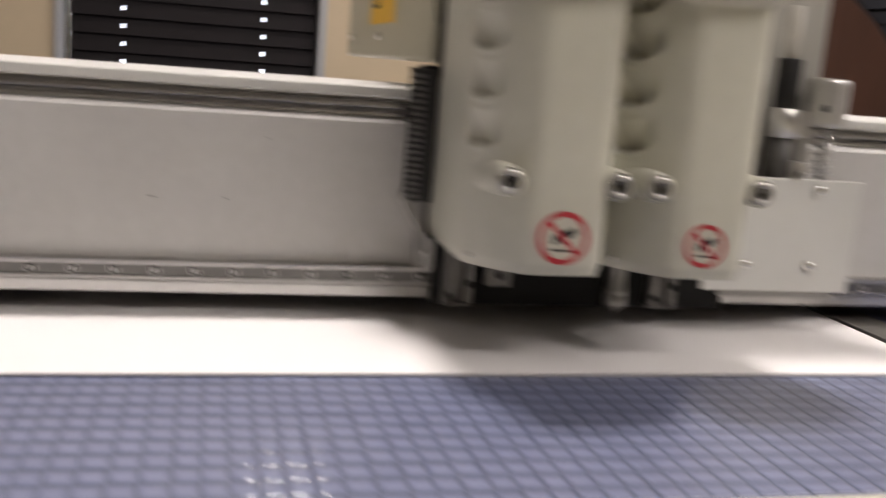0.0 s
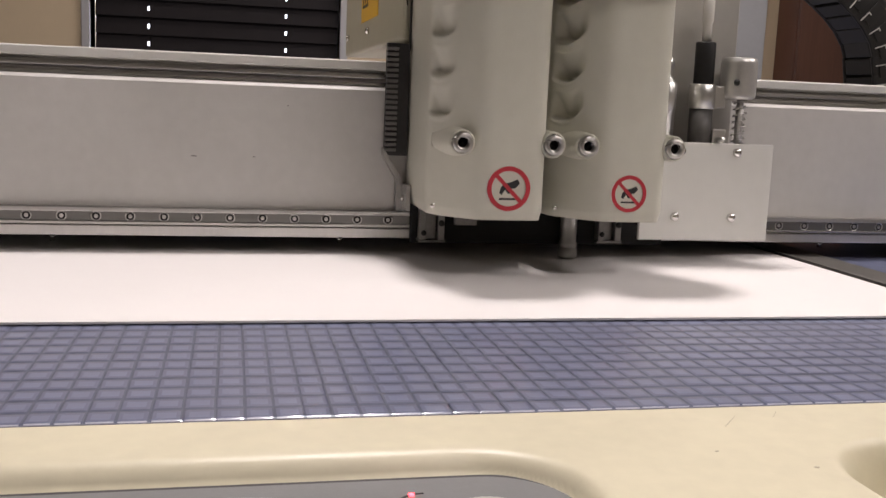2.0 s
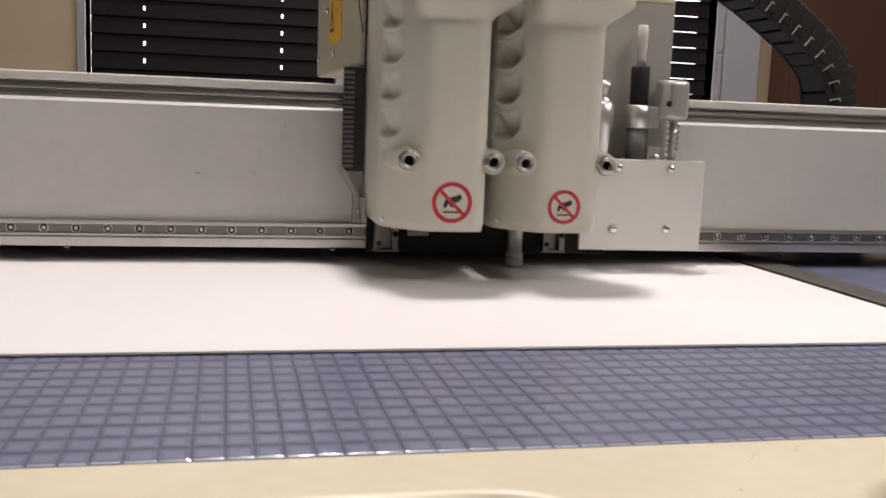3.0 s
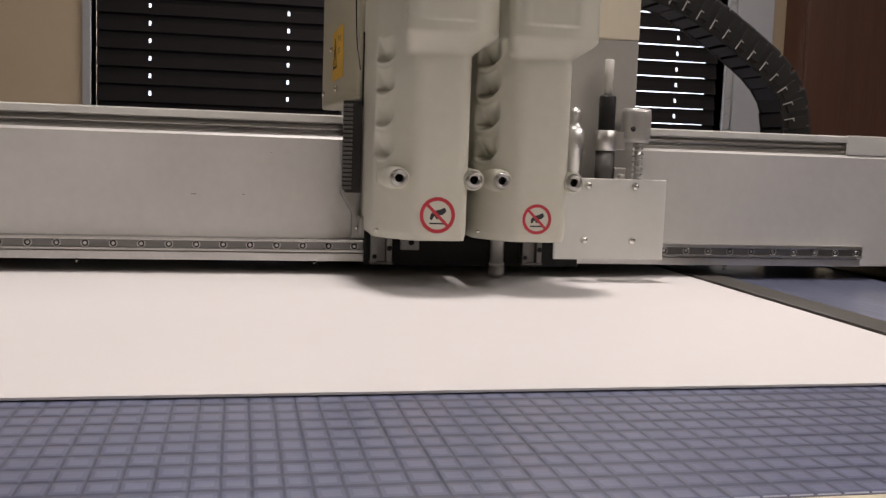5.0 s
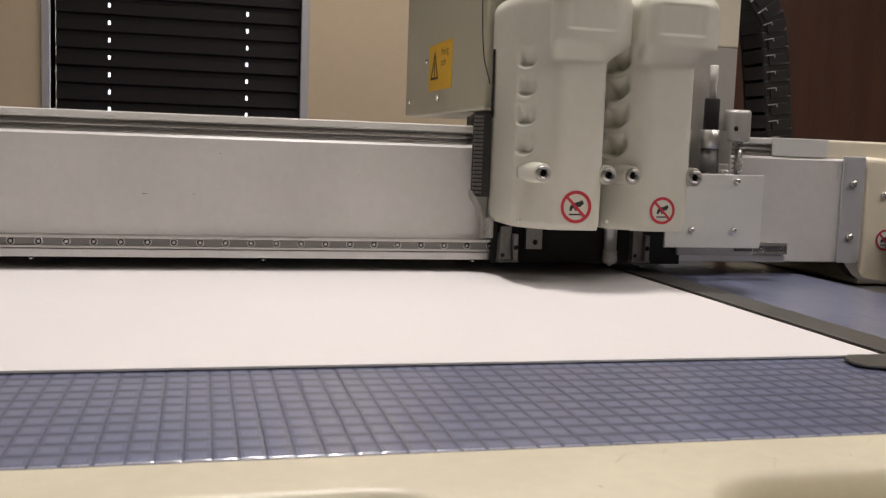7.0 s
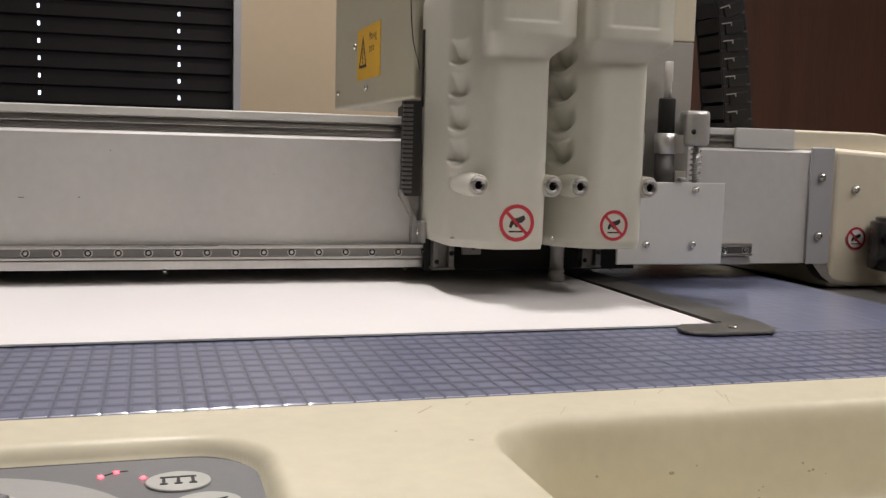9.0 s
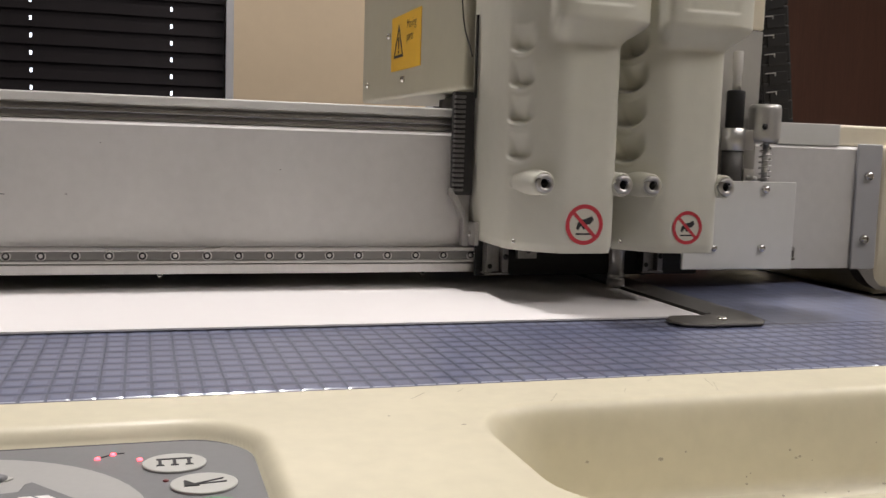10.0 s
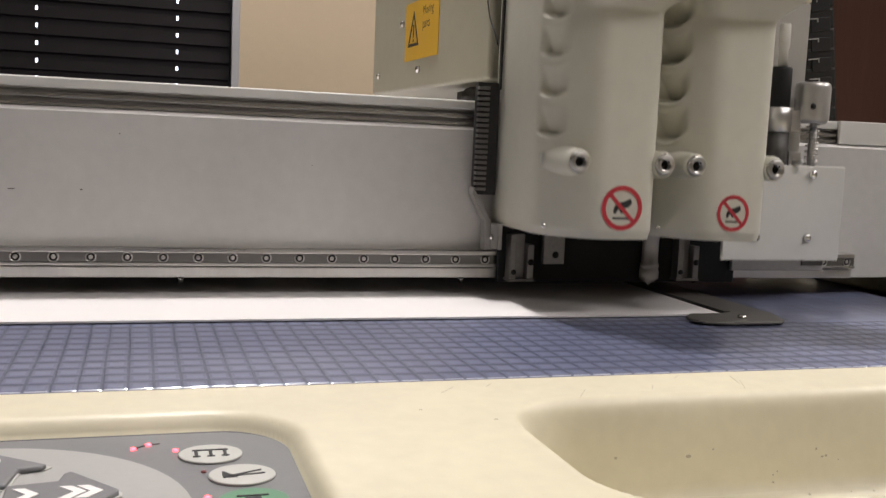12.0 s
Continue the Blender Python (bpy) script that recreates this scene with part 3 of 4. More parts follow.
    part("printed_line", Build().prism([(-0.4275, -0.2078), (-0.4213, -0.2030), (-0.4165, -0.2025), (-0.4165, -0.2031), (-0.4210, -0.2036), (-0.4270, -0.2084)][::-1], z + 0.0012, z + 0.0015), INK, p)


# ---- small fittings ----
def socket_screw(r, depth=0.003):
    """A round screw head with a hexagon hole, facing up z."""
    b = Build()
    b.lathe([(r, 0), (r, depth * 0.7), (r * 0.86, depth), (r * 0.55, depth), (r * 0.52, depth * 0.55), (r * 0.50, depth * 0.25)], 18, 0)
    b.lathe([(r * 0.52, depth * 0.26), (r * 0.05, depth * 0.24)], 6, 1)
    return b


def pan_screw(r):
    b = Build()
    b.lathe([(r, 0), (r, r * 0.5), (r * 0.8, r * 0.85), (r * 0.35, r * 1.0), (r * 0.05, r * 1.0)], 14, 0)
    return b


SCREW_MATS = [STEEL, BLACK]


def sticker(r):
    """A round warning sticker: red ring and bar, dark pictogram; faces up z."""
    b = Build()
    b.prism(ellipse(0, 0, r, r, 40), 0, 0.0003, 0)
    vs, fs, n = [], [], 40
    for k in range(n):
        a = 2 * math.pi * k / n
        for q in (r * 0.78, r * 0.985):
            vs.append((q * math.cos(a), q * math.sin(a), 0.0009))
    fs = [(2 * k, 2 * k + 1, (2 * k + 3) % (2 * n), (2 * k + 2) % (2 * n)) for k in range(n)]
    b.add(vs, fs, 1)
    # pictogram: a slanting dark shape over a bar
    b.prism([(-0.42 * r, -0.20 * r), (-0.30 * r, -0.28 * r), (-0.16 * r, -0.05 * r), (-0.02 * r, -0.24 * r), (0.10 * r, -0.20 * r), (0.08 * r, 0.0), (0.30 * r, 0.02 * r), (0.50 * r, 0.22 * r), (0.40 * r, 0.42 * r), (0.12 * r, 0.30 * r), (-0.22 * r, 0.22 * r), (-0.36 * r, 0.05 * r)], 0.0003, 0.0006, 2)
    b.box(-0.42 * r, 0.42 * r, -0.50 * r, -0.41 * r, 0.0003, 0.0006, 2)
    m = pose(0, 0, 0, 0, 0, -45)
    b.box(-0.80 * r, 0.80 * r, -0.085 * r, 0.085 * r, 0.0003, 0.00085, 1, tf=m)
    return b


STICKER_MATS = [WHITE, RED, INK]


def text_mesh(words, size):
    c = bpy.data.curves.new("words", "FONT")
    c.body, c.size, c.align_x, c.align_y = words, size, "LEFT", "CENTER"
    o = bpy.data.objects.new("words", c)
    scene.collection.objects.link(o)
    me = bpy.data.meshes.new_from_object(o.evaluated_get(bpy.context.evaluated_depsgraph_get()))
    bpy.data.objects.remove(o)
    me.materials.clear()
    me.materials.append(INK)
    return me


# ---- the gantry ----
def gantry():
    g = thing("gantry", "pale grey gantry beam with a steel guide rail", "gantry")
    x0, x1 = -1.25, 0.2955
    # the beam: an extruded outline (y, z)
    prof = [(0.0, 0.0145), (0.0, 0.0385), (0.0, 0.1325), (0.0022, 0.1352), (0.009, 0.1352), (0.009, 0.1405), (0.015, 0.1405), (0.015, 0.1470), (0.012, 0.1470), (0.012, 0.1555), (0.17, 0.1555), (0.17, 0.0145)]
    n = len(prof)
    vs = [(x, y, z) for x in (x0, x1) for y, z in prof]
    fs = [(i, n + i, n + (i + 1) % n, (i + 1) % n) for i in range(n)] + [tuple(range(n)), tuple(range(2 * n - 1, n - 1, -1))]
    part("beam", Build().add(vs, fs), BEAM, g)
    for box in ((x0, 0.2475, 0.005, 0.0088, 0.1360, 0.1388), (x0, 0.1750, 0.004, 0.0118, 0.1420, 0.1446), (x0, 0.1750, 0.0105, 0.0148, 0.1412, 0.1462)):
        part("track_strip", Build().box(*box, 0, 0.0005), STEEL, g, "steel strip on the beam's top edge")
    edges(part("top_lip", Build().box(x0, 0.2475, 0.004, 0.0118, 0.1485, 0.1560), PLATE, g), 0.0012)
    # guide rail and its holes
    b = Build()
    b.box(x0, 0.199, -0.0075, 0.0045, 0.0235, 0.0258, 0, 0.0005)
    b.box(x0, 0.199, -0.0060, 0.0045, 0.0258, 0.0330, 1)
    b.box(x0, 0.199, -0.0075, 0.0045, 0.0330, 0.0365, 0, 0.0006)
    rail = part("guide_rail", b, [STEEL, RAIL], g, "bright steel guide rail with counterbored holes")
    hole = Build()
    hole.lathe([(0.0040, 0), (0.0040, 0.0006), (0.0031, 0.0006), (0.0030, 0.0001)], 14, 0)
    hole.lathe([(0.0031, 0.0001), (0.0030, 0.0002)], 12, 1)
    hole.lathe([(0.0017, 0.0002), (0.0017, 0.0004), (0.0008, 0.0004)], 10, 0)
    me = hole.mesh("rail_screw", [STEEL, BLACK])
    x = -0.5089 - 0.025 * 28
    while x < 0.195:
        if x > x0:
            part("rail_screw", me, None, rail, at=pose(x, -0.0060, 0.0294) @ FRONT)
        x += 0.025
    edges(part("lower_strip", Build().box(x0, 0.199, -0.004, 0.010, 0.0142, 0.0222), ALU, g, "matt aluminium strip under the rail"), 0.0008)
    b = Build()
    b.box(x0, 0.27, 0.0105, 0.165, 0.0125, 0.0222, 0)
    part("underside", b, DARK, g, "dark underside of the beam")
    for x in (-0.62, -0.395, -0.17, 0.05):
        part("stud", Build().lathe([(0.0022, -0.006), (0.0022, 0.0)], 10), CHROME, g, at=pose(x, 0.02, 0.0124))
    # pale cover near the end of the track
    b = Build()
    b.box(0.1765, 0.2480, 0.0005, 0.0038, 0.1356, 0.1566, 0, 0.0008)
    part("track_cover", b, PLATE, g, "small white cover at the end of the track")
    # small scuffs on the face
    for i, (x, z, w) in enumerate(((-0.512, 0.0767, 0.0045), (-0.4657, 0.0773, 0.0018), (-0.44, 0.118, 0.001), (-0.30, 0.10, 0.001))):
        part("scuff", Build().box(x - w / 2, x + w / 2, -0.0002, 0.0002, z - 0.0003, z + 0.0003), DARK, g, "small dark scuff")
    # end plate with two bolts
    edges(part("end_plate", Build().box(0.2680, 0.2970, -0.0038, -0.0005, 0.0135, 0.1385), TRIM, g, "grey metal end plate"), 0.0012)
    pan = pan_screw(0.0047).mesh("bolt", CHROME)
    for x, z in ((0.2812, 0.1068), (0.2812, 0.0440)):
        part("bolt", pan, None, g, at=pose(x, -0.0038, z) @ FRONT)
    # cream end housing, rounded at its outer top edge
    pts = [(0.2976, -0.0125), (0.52, -0.0125), (0.52, 0.128), (0.40, 0.1335), (0.2976, 0.1385)]
    h = part("end_housing", Build().prism(pts, -0.30, 0.004, tf=FRONT), HOUSE, g, "cream end housing with a flat front")
    edges(h, 0.006, 3)
    cap = [(0.2485, 0.1355), (0.40, 0.1335), (0.3985, 0.1400), (0.3940, 0.1465), (0.3860, 0.1515), (0.3740, 0.1545), (0.355, 0.1562), (0.2485, 0.1568)]
    edges(part("housing_cap", Build().prism(cap, -0.16, -0.0075, tf=FRONT), HOUSE, h, "cream cap with a rounded end behind the track cover"), 0.003, 3)
    part("housing_bolt", pan, None, h, at=pose(0.3250, -0.004, 0.0943) @ FRONT)
    part("warning_sticker", sticker(0.0128), STICKER_MATS, h, "round red and white warning sticker", at=pose(0.3298, -0.0042, 0.0412) @ FRONT)
    b = Build()
    b.lathe([(0.030, -0.002), (0.034, 0.000), (0.034, 0.018), (0.0333, 0.019), (0.0333, 0.030), (0.034, 0.031), (0.034, 0.048), (0.033, 0.0495), (0.029, 0.0500), (0.029, 0.0530), (0.0285, 0.0540), (0.001, 0.0540)], 40, 0, pose(0.3640, -0.037, 0.012))
    part("knob", b, BLACK_GLOSS, h, "large black round knob with a stepped rim")
    b = Build()
    b.prism([(0.276, 0.0135), (0.2935, 0.0135), (0.2965, 0.004), (0.303, -0.003), (0.335, -0.0085), (0.335, -0.0118), (0.298, -0.0062), (0.288, 0.0)], -0.010, 0.006, tf=FRONT)
    part("foot_bracket", b, ALU, g, "bent metal foot bracket")
    b = Build()
    b.box(0.33, 0.41, 0.01, 0.28, -0.0139, -0.0126, 0)
    part("slide_pad", b, DARK, g)
    return g


def tool_carriage():
    """What rides along the beam without lifting."""
    c = thing("tool_carriage", "beige tool carriage box riding on the gantry beam", "tool carriage")
    # side box over the beam
    b = Build()
    b.box(-0.021, 0.235, 0.012, 0.432, 0.174, 0.47, 0)
    box = edges(part("box", b, BOX, c, "beige sheet-metal box"), 0.004, 3)
    part("yellow_label", Build().box(0.0, 0.122, 0.0, 0.059, 0.0, 0.0006), YELLOW, box, "yellow warning label reading moving parts", at=pose(-0.0212, 0.279, 0.2040) @ TO_LEFT)
    me = text_mesh("Moving\nparts", 0.0130)
    # second line hangs below the first
    part("label_words", me, None, c, "black printed words", at=pose(-0.0219, 0.279, 0.2040) @ TO_LEFT @ pose(0.066, 0.040, 0.0))
    tri = Build()
    for i in range(3):
        a0, a1 = radians(90 + 120 * i), radians(90 + 120 * (i + 1))
        p0, p1 = (0.024 * math.cos(a0), 0.024 * math.sin(a0)), (0.024 * math.cos(a1), 0.024 * math.sin(a1))
        q0, q1 = (0.018 * math.cos(a0), 0.018 * math.sin(a0)), (0.018 * math.cos(a1), 0.018 * math.sin(a1))
        tri.prism([p0, p1, q1, q0], 0, 0.0003)
    tri.box(-0.0016, 0.0016, -0.003, 0.010, 0, 0.0003)
    tri.box(-0.0016, 0.0016, -0.0075, -0.0045, 0, 0.0003)
    part("label_sign", tri, INK, c, "black warning triangle", at=pose(-0.0219, 0.279, 0.2040) @ TO_LEFT @ pose(0.033, 0.026, 0.0))
    pan = pan_screw(0.0036).mesh("box_screw", CHROME)
    for y, z in ((0.395, 0.1947), (0.2227, 0.1935), (0.05, 0.43), (0.395, 0.43), (0.29, 0.245)):
        part("box_screw", pan, None, box, at=pose(-0.0211, y, z) @ TO_LEFT)
    # thin black cable hanging down the front edge of the box
    run = [(-0.0240, 0.026, 0.320), (-0.0236, 0.022, 0.262), (-0.0232, 0.016, 0.236), (-0.0228, 0.008, 0.219), (-0.0222, -0.004, 0.209), (-0.0215, -0.008, 0.200)]
    curve = bpy.data.curves.new("cable", "CURVE")
    curve.dimensions, curve.bevel_depth, curve.bevel_resolution = "3D", 0.0006, 2
    line = curve.splines.new("NURBS")
    line.points.add(len(run) - 1)
    for q, xyz in zip(line.points, run):
        q.co = (*xyz, 1)
    line.use_endpoint_u = True
    curve.materials.append(BLACK)
    cable = new("cable", curve)
    cable.parent = c
    cable["label"] = "thin black cable"
    # slide block under the box on the top track, with a black bellows strip in front of the beam
    part("slide_block", Build().box(0.0, 0.22, 0.03, 0.16, 0.1562, 0.1705, 0, 0.002), BLACK, c)
    b = Build()
    b.lathe([(0.010, 0), (0.010, 0.05), (0.006, 0.054)], 14, 0, pose(-0.004, 0.052, 0.1625, -90, 0, 0))
    part("roller", b, BLACK, c, "black roller on the track")
    b = Build()
    for k in range(20):
        z = 0.0855 + k * 0.00415
        b.box(-0.0372, -0.0282, -0.016, -0.0105, z, z + 0.0024, 0, 0.0005)
    b.box(-0.0365, -0.0185, -0.0105, -0.0035, 0.082, 0.170, 1)
    part("bellows", b, [RIB, RUBBER], c, "black ribbed bellows strip")
    # black strip put in for the shade of the narrow gap here
    part("gap_strip", Build().box(-0.0198, -0.0184, -0.014, -0.010, 0.165, 0.235, 0), BLACK, c, "thin black strip standing for the shaded gap beside the cover")
    part("side_bracket", Build().prism([(-0.0215, 0.0), (-0.0215, 0.022), (-0.031, 0.040), (-0.038, 0.050), (-0.038, 0.044), (-0.0265, 0.024), (-0.0265, 0.0)], 0, 0.010, tf=pose(0, -0.003, 0.038) @ FRONT), ALU_DULL, c, "bent grey side bracket")
    # black block closing the dark gap behind the covers, and the metal feet below
    part("side_tab", Build().box(-0.0215, -0.0176, -0.030, -0.004, 0.040, 0.060, 0, 0.0008), ALU_DULL, c, "small grey metal tab")
    part("tab_screw", pan_screw(0.0026), CHROME, c, at=pose(-0.0215, -0.018, 0.049) @ TO_LEFT)
    part("gap_block", Build().box(-0.0140, 0.205, -0.0130, -0.0085, 0.0120, 0.150, 0, 0.001), DEEP_BLACK, c, "black block closing the gap behind the covers")
    def foot(x, y, name="foot"):
        b = Build()
        b.box(0, 0.005, -0.006, 0.006, 0.0165, 0.052, 0, 0.0006)
        b.box(0.0052, 0.0145, 0.001, 0.006, 0.0165, 0.052, 0, 0.0006)
        b.box(0.0147, 0.0200, -0.006, 0.006, 0.0165, 0.044, 0, 0.0006)
        b.box(-0.001, 0.0208, -0.0065, 0.0065, 0.0145, 0.0164, 0, 0.0004)
        b.lathe([(0.0026, 0), (0.0026, 0.0006)], 10, 1, pose(0.0174, -0.006, 0.030) @ FRONT)
        b.lathe([(0.0022, 0), (0.0022, 0.0006)], 10, 1, pose(0.0030, -0.006, 0.022) @ FRONT)
        return part(name, b, [FOOT, BLACK], c, "small machined metal foot", at=pose(x, y, 0))
    foot(-0.0085, -0.0205)
    foot(0.1435, -0.017)
    b = Build()
    b.box(0.0, 0.018, -0.003, 0.003, 0.0285, 0.052, 0, 0.0006)
    b.lathe([(0.0028, 0), (0.0028, 0.0006)], 10, 1, pose(0.010, -0.003, 0.036) @ FRONT)
    part("lug", b, [FOOT, BLACK], c, "small metal lug", at=pose(0.0200, -0.0230, 0))
    # carriage block on the rail beside the plate
    b = Build()
    b.box(0.20, 0.294, -0.0165, -0.0085, 0.0225, 0.0375, 0, 0.001)
    b.box(0.270, 0.292, -0.0180, -0.0166, 0.0275, 0.0345, 1, 0.0005)
    part("rail_block", b, [ALU_DULL, DARK], c, "steel bearing block on the rail")
    return c


DENTS = (0.1145, 0.1425, 0.1705, 0.1975)


def cover_mesh(reach=-0.0110, deep=0.0088):
    """The moulded cover of one tool module."""
    raw = [(-0.0172, -0.001), (-0.0172, -0.050), (-0.0172, -0.0840), (-0.0166, -0.0890), (-0.0140, -0.0950), (-0.0095, -0.1018), (-0.0035, -0.1090), (0.0030, -0.1155), (0.0085, -0.1208), (0.0135, -0.1245), (0.0180, -0.1255), (0.0350, -0.1258), (0.0555, -0.1254), (0.0605, -0.1230), (0.0630, -0.1150), (0.0645, -0.0950), (0.0652, -0.060), (0.0655, -0.001)]
    seg = [0.0]
    for a, b in zip(raw, raw[1:]):
        seg.append(seg[-1] + math.hypot(b[0] - a[0], b[1] - a[1]))
    N = 200
    prof = []
    for k in range(N):
        s = seg[-1] * k / (N - 1)
        i = max(j for j in range(len(seg) - 1) if seg[j] <= s + 1e-9)
        u = (s - seg[i]) / (seg[i + 1] - seg[i])
        prof.append([raw[i][0] * (1 - u) + raw[i + 1][0] * u, raw[i][1] * (1 - u) + raw[i + 1][1] * u])
    for _ in range(12):
        prof = [prof[0]] + [[(prof[k - 1][c] + 2 * prof[k][c] + prof[k + 1][c]) / 4 for c in (0, 1)] for k in range(1, N - 1)] + [prof[-1]]
    # outward normals
    nor = []
    for k in range(N):
        a, b = prof[max(0, k - 1)], prof[min(N - 1, k + 1)]
        dx, dy = b[0] - a[0], b[1] - a[1]
        d = math.hypot(dx, dy) or 1
        nor.append((dy / d, -dx / d))
    z0, z1 = 0.0445, 0.2755
    M = 260
    vs = []
    for j in range(M):
        z = z0 + (z1 - z0) * j / (M - 1)
        bump = step(0.203, 0.224, z)
        inset = 0.018 * (1 - math.sqrt(max(0.0, 1 - step(0.255, z1, z) ** 1.0 * ((z - 0.255) / (z1 - 0.255) if z > 0.255 else 0) ** 1.2))) if z > 0.255 else 0
        for k in range(N):
            x, y = prof[k]
            nx, ny = nor[k]
            o = 0.0
            # head bulge over the front
            o += 0.0175 * bump * step(0.002, 0.013, x) * step(-0.070, -0.105, y)
            o += 0.006 * bump * step(0.058, 0.064, x) * step(-0.055, -0.085, y)
            # framed window on the bulge
            if 0.016 < x < 0.056 and y < -0.10:
                o -= 0.0016 * step(0.231, 0.234, z) * step(0.262, 0.259, z) * step(0.016, 0.019, x) * step(0.056, 0.053, x)
            # scooped dents along the bevelled edge, each with a lit lower rim
            w = step(-0.0169, -0.0152, x) * step(reach + 0.008, reach, x) if y < -0.080 and x < 0.01 else 0.0
            if w > 0.01:
                for zc in DENTS:
                    u = (z - zc - 0.009 * ((x + 0.0115) / 0.010) ** 2) / 0.021
                    if 0 < u < 1:
                        o -= deep * w * step(0.0, 0.16, u) * (1 - u) ** 0.9
                    o += 0.0011 * w * math.exp(-((u + 0.05) / 0.07) ** 2)
            # lower corner drawn in a little
            o -= 0.0015 * step(0.052, 0.0445, z)
            o -= inset
            vs.append((x + nx * o, y + ny * o, z))
    fs = [(j * N + k, j * N + k + 1, (j + 1) * N + k + 1, (j + 1) * N + k) for j in range(M - 1) for k in range(N - 1)]
    top = (M - 1) * N
    fs.append(tuple(range(top, top + N)))
    b = Build().add(vs, fs, 0, True)
    return b


MODULE = 0.0915


def tool_head():
    """What lifts and lowers on the carriage: two covered modules, the tool, the plate with the pen holder."""
    h = thing("cutting_unit", "pale cutting unit with two moulded covers and a tool", "cutting unit")
    covers = [cover_mesh().mesh("module_cover", COVER), cover_mesh(-0.0085, 0.016).mesh("module_cover", COVER)]
    bolt = socket_screw(0.0074, 0.0046).mesh("cover_bolt", SCREW_MATS)
    for k in range(2):
        cov = part("module_cover", covers[k], None, h, "moulded off-white plastic module cover", at=pose(MODULE * k, 0, 0))
        mod = cov.modifiers.new("wall", "SOLIDIFY")
        mod.thickness, mod.offset = 0.0025, -1
        for x, y0, wide, flare in ((0.0, -0.0925, 0.0092, 0.0060), (0.0660, -0.085, 0.0094, 0.0015)):
            d = -0.1258 - y0
            prof = [(wide + flare * (1 - q / 10) ** 2.0, -d * 0.93 * q / 10) for q in range(11)]
            b = Build().lathe(prof + [(wide - 0.0012, -d), (0.0078, -d), (0.0076, -d - 0.003), (0.0005, -d - 0.003)], 36, 0)
            b.v = [(vx - flare * 0.1 * max(0.0, 1 + vz / d) ** 1.5, vy, vz) for vx, vy, vz in b.v]
            at = pose(x, y0, 0.0984) @ FRONT
            b.v = [tuple(at @ Vector(p)) for p in b.v]
            part("boss", b, COVER, cov, "moulded screw boss")
        for x in (0.0, 0.0660):
            part("cover_bolt", bolt, None, cov, "bright socket-head bolt", at=pose(x, -0.1235, 0.0984) @ FRONT)
        r = 0.0160 if k == 0 else 0.0136
        part("warning_sticker", sticker(r), STICKER_MATS, cov, "round red and white warning sticker", at=pose(0.0345 if k == 0 else 0.0330, -0.1252, 0.0671 if k == 0 else 0.0652) @ FRONT)
        part("edge_pin", pan_screw(0.0018), CHROME, cov, at=pose(-0.0150, -0.104, 0.052) @ FRONT)
    # the cutting tool between the modules
    b = Build()
    b.lathe([(0.0001, -0.0035), (0.0012, -0.0025), (0.0055, 0.0005), (0.0078, 0.0022), (0.0081, 0.0032), (0.0081, 0.0092), (0.0074, 0.0096), (0.0072, 0.0112), (0.0078, 0.0116), (0.0078, 0.0142), (0.0068, 0.0148), (0.0068, 0.0340), (0.0072, 0.035), (0.0072, 0.070)], 32, 0, pose(0.1175, -0.0215, 0))
    part("cutting_tool", b, TOOL, h, "turned aluminium cutting tool")
    # white plate with four screws
    edges(part("front_plate", Build().box(0.166, 0.2795, -0.0525, -0.0490, 0.0215, 0.1010), PLATE, h, "flat white front plate"), 0.0008)
    pan = pan_screw(0.0036).mesh("plate_screw", CHROME)
    for x, z in ((0.2467, 0.0939), (0.2460, 0.0407), (0.198, 0.0939), (0.196, 0.0407)):
        part("plate_screw", pan, None, h, at=pose(x, -0.0525, z) @ FRONT)
    # grey back plate with the beige block above it
    edges(part("back_plate", Build().box(0.12, 0.2560, -0.0205, -0.0165, 0.0900, 0.2380), GREYP, h, "flat grey back plate"), 0.0008)
    edges(part("upper_block", Build().box(0.13, 0.2560, -0.0215, -0.0165, 0.2385, 0.40), HOUSE, h, "beige upper block"), 0.0015)
    part("back_spine", Build().box(0.0, 0.235, -0.016, -0.002, 0.16, 0.40, 0, 0.002), HOUSE, h)
    # pen holder and its neighbours
    at = pose(0.2185, -0.040, 0)
    b = Build()
    b.lathe([(0.0095, 0.085), (0.0095, 0.128)], 22, 0, at)
    part("holder_sleeve", b, DARK, h, "dark steel sleeve")
    b = Build()
    b.lathe([(0.0098, 0.128), (0.0106, 0.1285), (0.0106, 0.1475), (0.0098, 0.148)], 24, 0, at)
    b.box(0.006, 0.018, -0.006, 0.006, 0.129, 0.147, 0, 0.001, at)
    part("clamp_ring", b, ALU, h, "silver clamp ring")
    part("grip", Build().lathe([(0.0078, 0.148), (0.0082, 0.149), (0.0082, 0.180), (0.0074, 0.1815)], 20, 0, at), BLACK, h, "black grip")
    part("rod", Build().lathe([(0.0040, 0.1815), (0.0036, 0.196), (0.0046, 0.198), (0.0046, 0.2155), (0.0038, 0.2165), (0.0008, 0.2167)], 16, 0, at), CLEAR, h, "pale translucent rod")
    b = Build()
    b.lathe([(0.0120, 0.1365), (0.0140, 0.1385), (0.0145, 0.1410), (0.0145, 0.1655), (0.0138, 0.1690), (0.0120, 0.1703), (0.0005, 0.1705)], 28, 0, pose(0.2485, -0.042, 0))
    part("knob_block", b, TOOL, h, "rounded aluminium block")
    part("set_screw", Build().lathe([(0.0028, 0), (0.0026, 0.0007)], 10, 0, pose(0.2405, -0.0545, 0.150) @ FRONT), BLACK, h)
    b = Build()
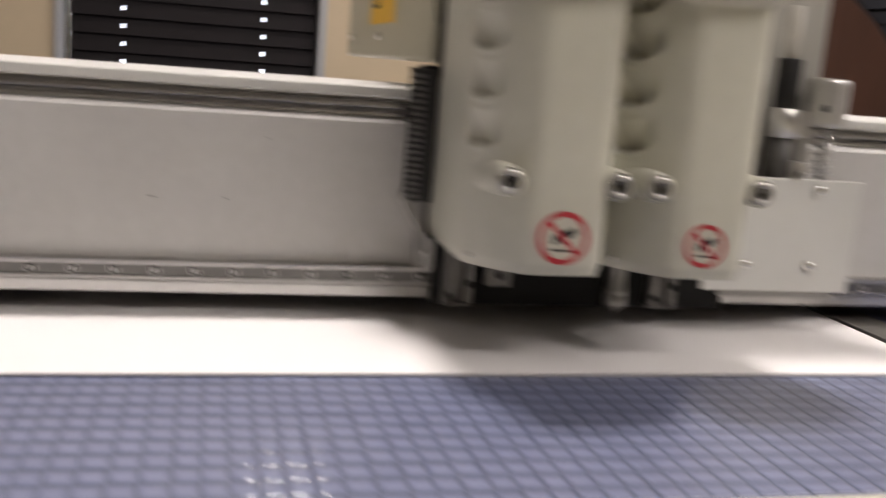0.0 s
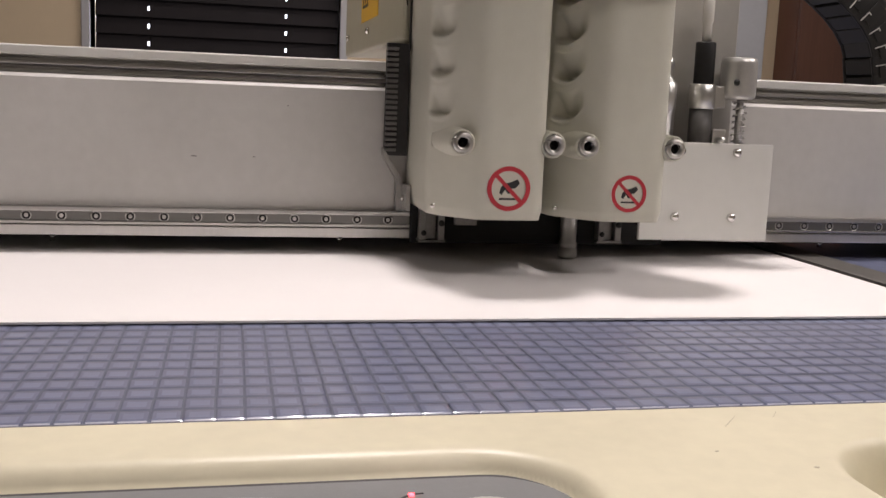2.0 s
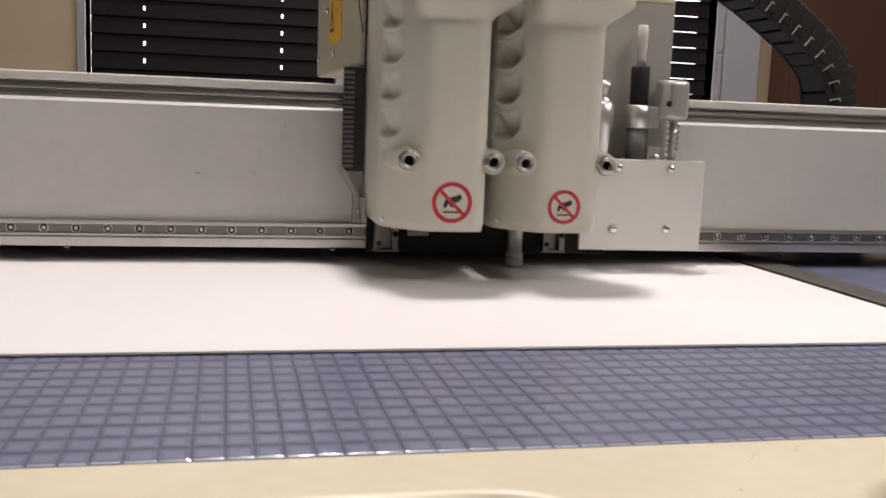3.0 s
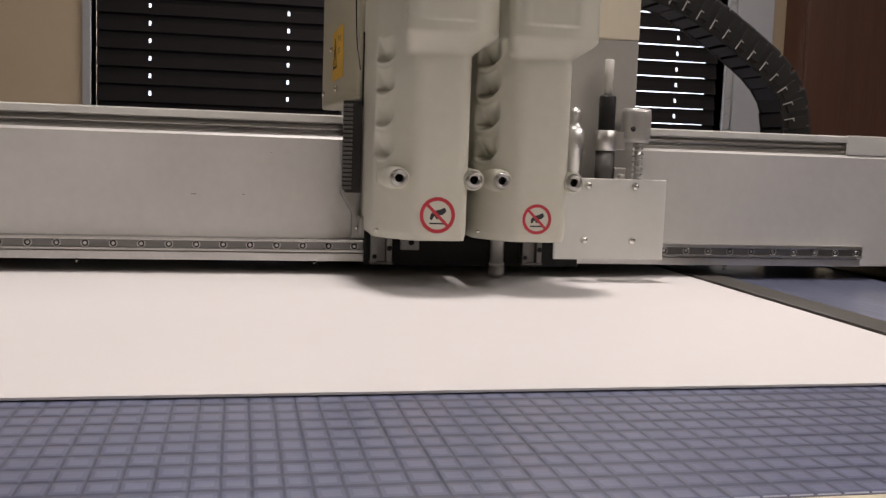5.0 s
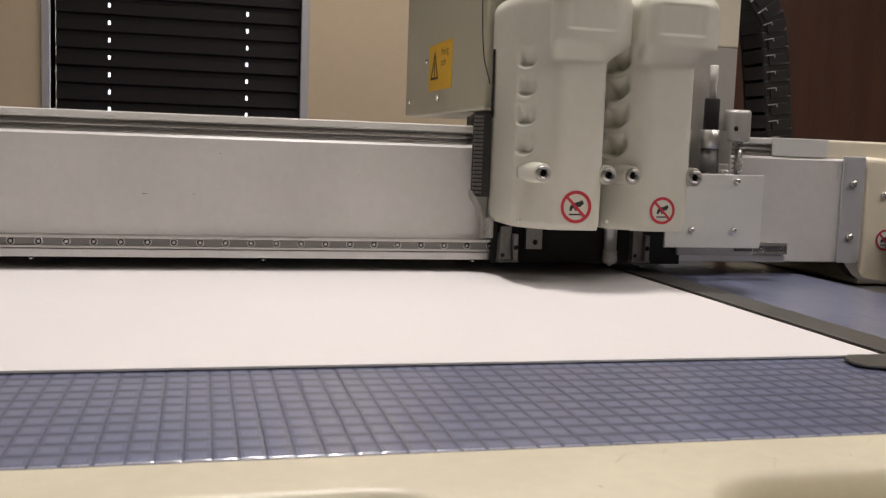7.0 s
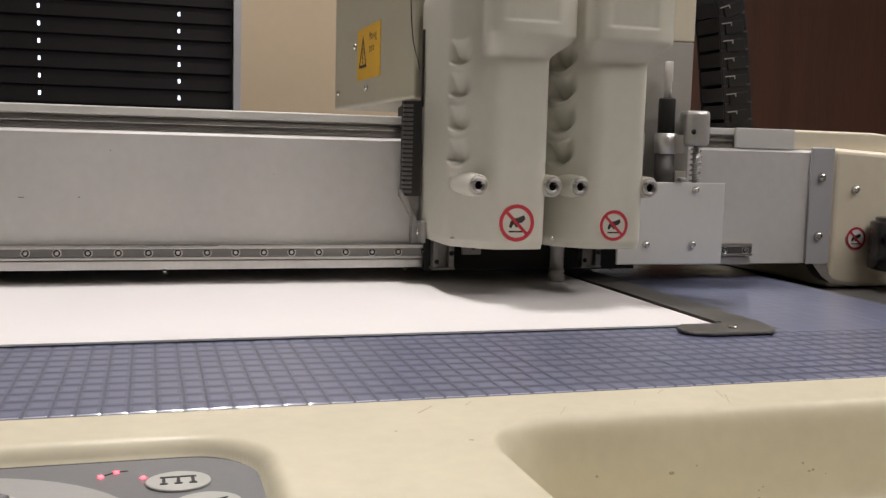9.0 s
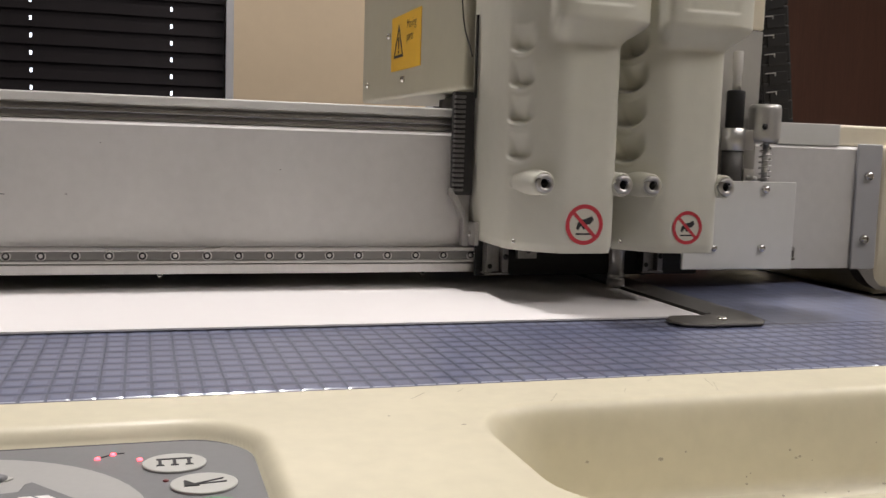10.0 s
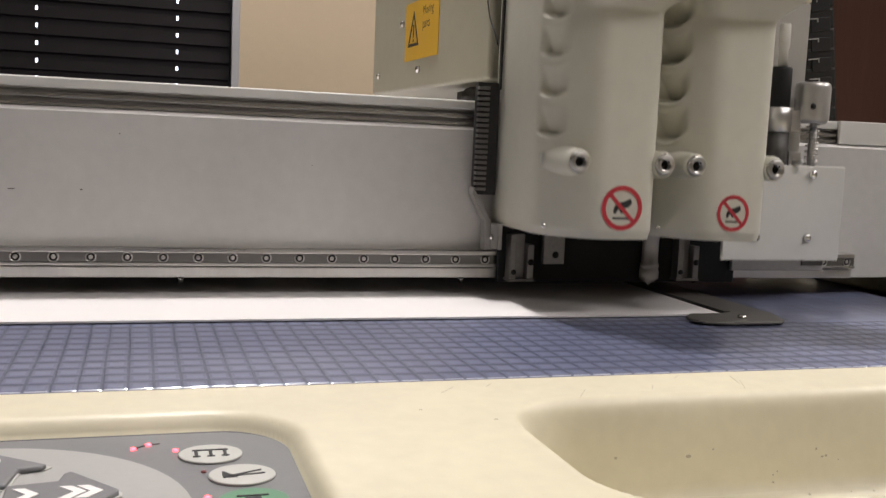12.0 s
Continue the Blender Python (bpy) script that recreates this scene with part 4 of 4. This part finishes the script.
    pts = [(0.0052 * math.cos(2 * math.pi * k / 10), 0.0052 * math.sin(2 * math.pi * k / 10), 0.1005 + 0.036 * k / 70) for k in range(71)]
    vs, fs, n = [], [], 6
    for k, p in enumerate(pts):
        a = 2 * math.pi * k / 10
        for q in range(n):
            c = 2 * math.pi * q / n
            rr = 0.0052 + 0.0007 * math.cos(c)
            vs.append((rr * math.cos(a), rr * math.sin(a), p[2] + 0.0007 * math.sin(c)))
    for k in range(len(pts) - 1):
        for q in range(n):
            fs.append((k * n + q, k * n + (q + 1) % n, (k + 1) * n + (q + 1) % n, (k + 1) * n + q))
    b.add(vs, fs, 0, True, pose(0.2520, -0.042, 0))
    part("spring", b, STEEL, h, "small coil spring")
    part("spring_rod", Build().lathe([(0.0032, 0.095), (0.0032, 0.1365)], 14, 0, pose(0.2520, -0.042, 0)), ALU, h)
    # second column, seen only from in front
    at = pose(0.1860, -0.040, 0)
    b = Build()
    b.lathe([(0.0085, 0.085), (0.0085, 0.126), (0.0092, 0.127), (0.0092, 0.147), (0.007, 0.149), (0.0045, 0.154), (0.0045, 0.157), (0.006, 0.160), (0.0062, 0.164), (0.004, 0.168), (0.0006, 0.169)], 22, 0, at)
    part("plunger", b, ALU, h, "polished plunger with a ball top")
    b = Build()
    b.box(0.226, 0.238, -0.048, -0.034, 0.096, 0.112, 0, 0.001)
    b.lathe([(0.0022, 0), (0.0022, 0.010), (0.0005, 0.011)], 10, 0, pose(0.231, -0.048, 0.104) @ FRONT)
    part("catch", b, ALU, h, "small bright catch")
    return h


def cable_chain():
    """The bend of the black cable chain behind the beam, in links."""
    c = thing("cable_chain", "black plastic cable chain bending behind the gantry beam", "cable chain")
    wy, half, tall = 0.03, 0.0118, 0.0205
    link = Build()
    link.box(-half, half, -wy, -wy + 0.006, -tall, tall, 0, 0.003)
    link.box(-half, half, wy - 0.006, wy, -tall, tall, 0, 0.003)
    link.box(-half * 0.75, half * 0.75, -wy + 0.006, wy - 0.006, tall - 0.006, tall - 0.001, 0, 0.001)
    link.box(-half * 0.75, half * 0.75, -wy + 0.006, wy - 0.006, -tall, -tall + 0.005, 0, 0.001)
    link.box(-half * 1.2, half * 0.1, -wy - 0.0015, -wy, -0.013, 0.013, 0, 0.0006)
    me = link.mesh("chain_link", BLACK)
    clip = Build().box(-0.0006, 0.0006, -wy - 0.0024, -wy - 0.0005, 0.004, tall - 0.003, 0)
    clip.box(-0.0040, 0.0, -wy - 0.0024, -wy - 0.0005, 0.004, 0.0050, 0)
    clip = clip.mesh("link_clip", CLIP)
    # the line of the chain: up from the beam, over a bend, then back along the slope
    line = [(0.290, -0.16), (0.262, 0.0), (0.241, 0.160), (0.234, 0.195), (0.220, 0.218), (0.200, 0.238), (0.165, 0.263), (0.125, 0.289), (0.070, 0.318), (-0.02, 0.345), (-0.12, 0.352)]
    run = [0.0]
    for a, b in zip(line, line[1:]):
        run.append(run[-1] + math.hypot(b[0] - a[0], b[1] - a[1]))

    def along(d):
        i = max(j for j in range(len(run) - 1) if run[j] <= d)
        u = (d - run[i]) / (run[i + 1] - run[i])
        return [line[i][q] * (1 - u) + line[i + 1][q] * u for q in (0, 1)]
    for k in range(int((run[-1] - 0.04) / 0.0225)):
        d = 0.02 + k * 0.0225
        (x, z), (xa, za), (xb, zb) = along(d), along(d - 0.014), along(d + 0.014)
        o = part("chain_link", me, None, c, at=pose(x, 0, z, 0, math.degrees(math.atan2(zb - za, xa - xb)) + 180, 0))
        part("link_clip", clip, None, o, "pale clip")
    return c


room()
window("window_1", WIN_1, (-0.7500, -0.3112), [(9, 0.0600)], 0.012)
window("window_2", WIN_2, (0.72, 1.068), [(1.10, 0.0545), (1.182, 0.0557), (9, 0.0600)], 0.012)
brown_cabinet()
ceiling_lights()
table = cutting_table()
sheet_and_square()
control_panel()
gantry_thing = gantry()
carriage_thing = tool_carriage()
head_thing = tool_head()
chain_thing = cable_chain()
mat_cells(table)


def motions():
    walk(gantry_thing, [(t, pose(0, y, TABLE)) for t, y, x, z in MACHINE_ROWS])
    walk(carriage_thing, [(t, pose(x, y, TABLE)) for t, y, x, z in MACHINE_ROWS])
    walk(head_thing, [(t, pose(x, y, TABLE + max(z, -0.0005))) for t, y, x, z in MACHINE_ROWS])
    walk(chain_thing, [(t, pose(0.32 * (x + 0.3565), y + 0.25, TABLE + 0.596 * (x + 0.3565))) for t, y, x, z in MACHINE_ROWS])


motions()
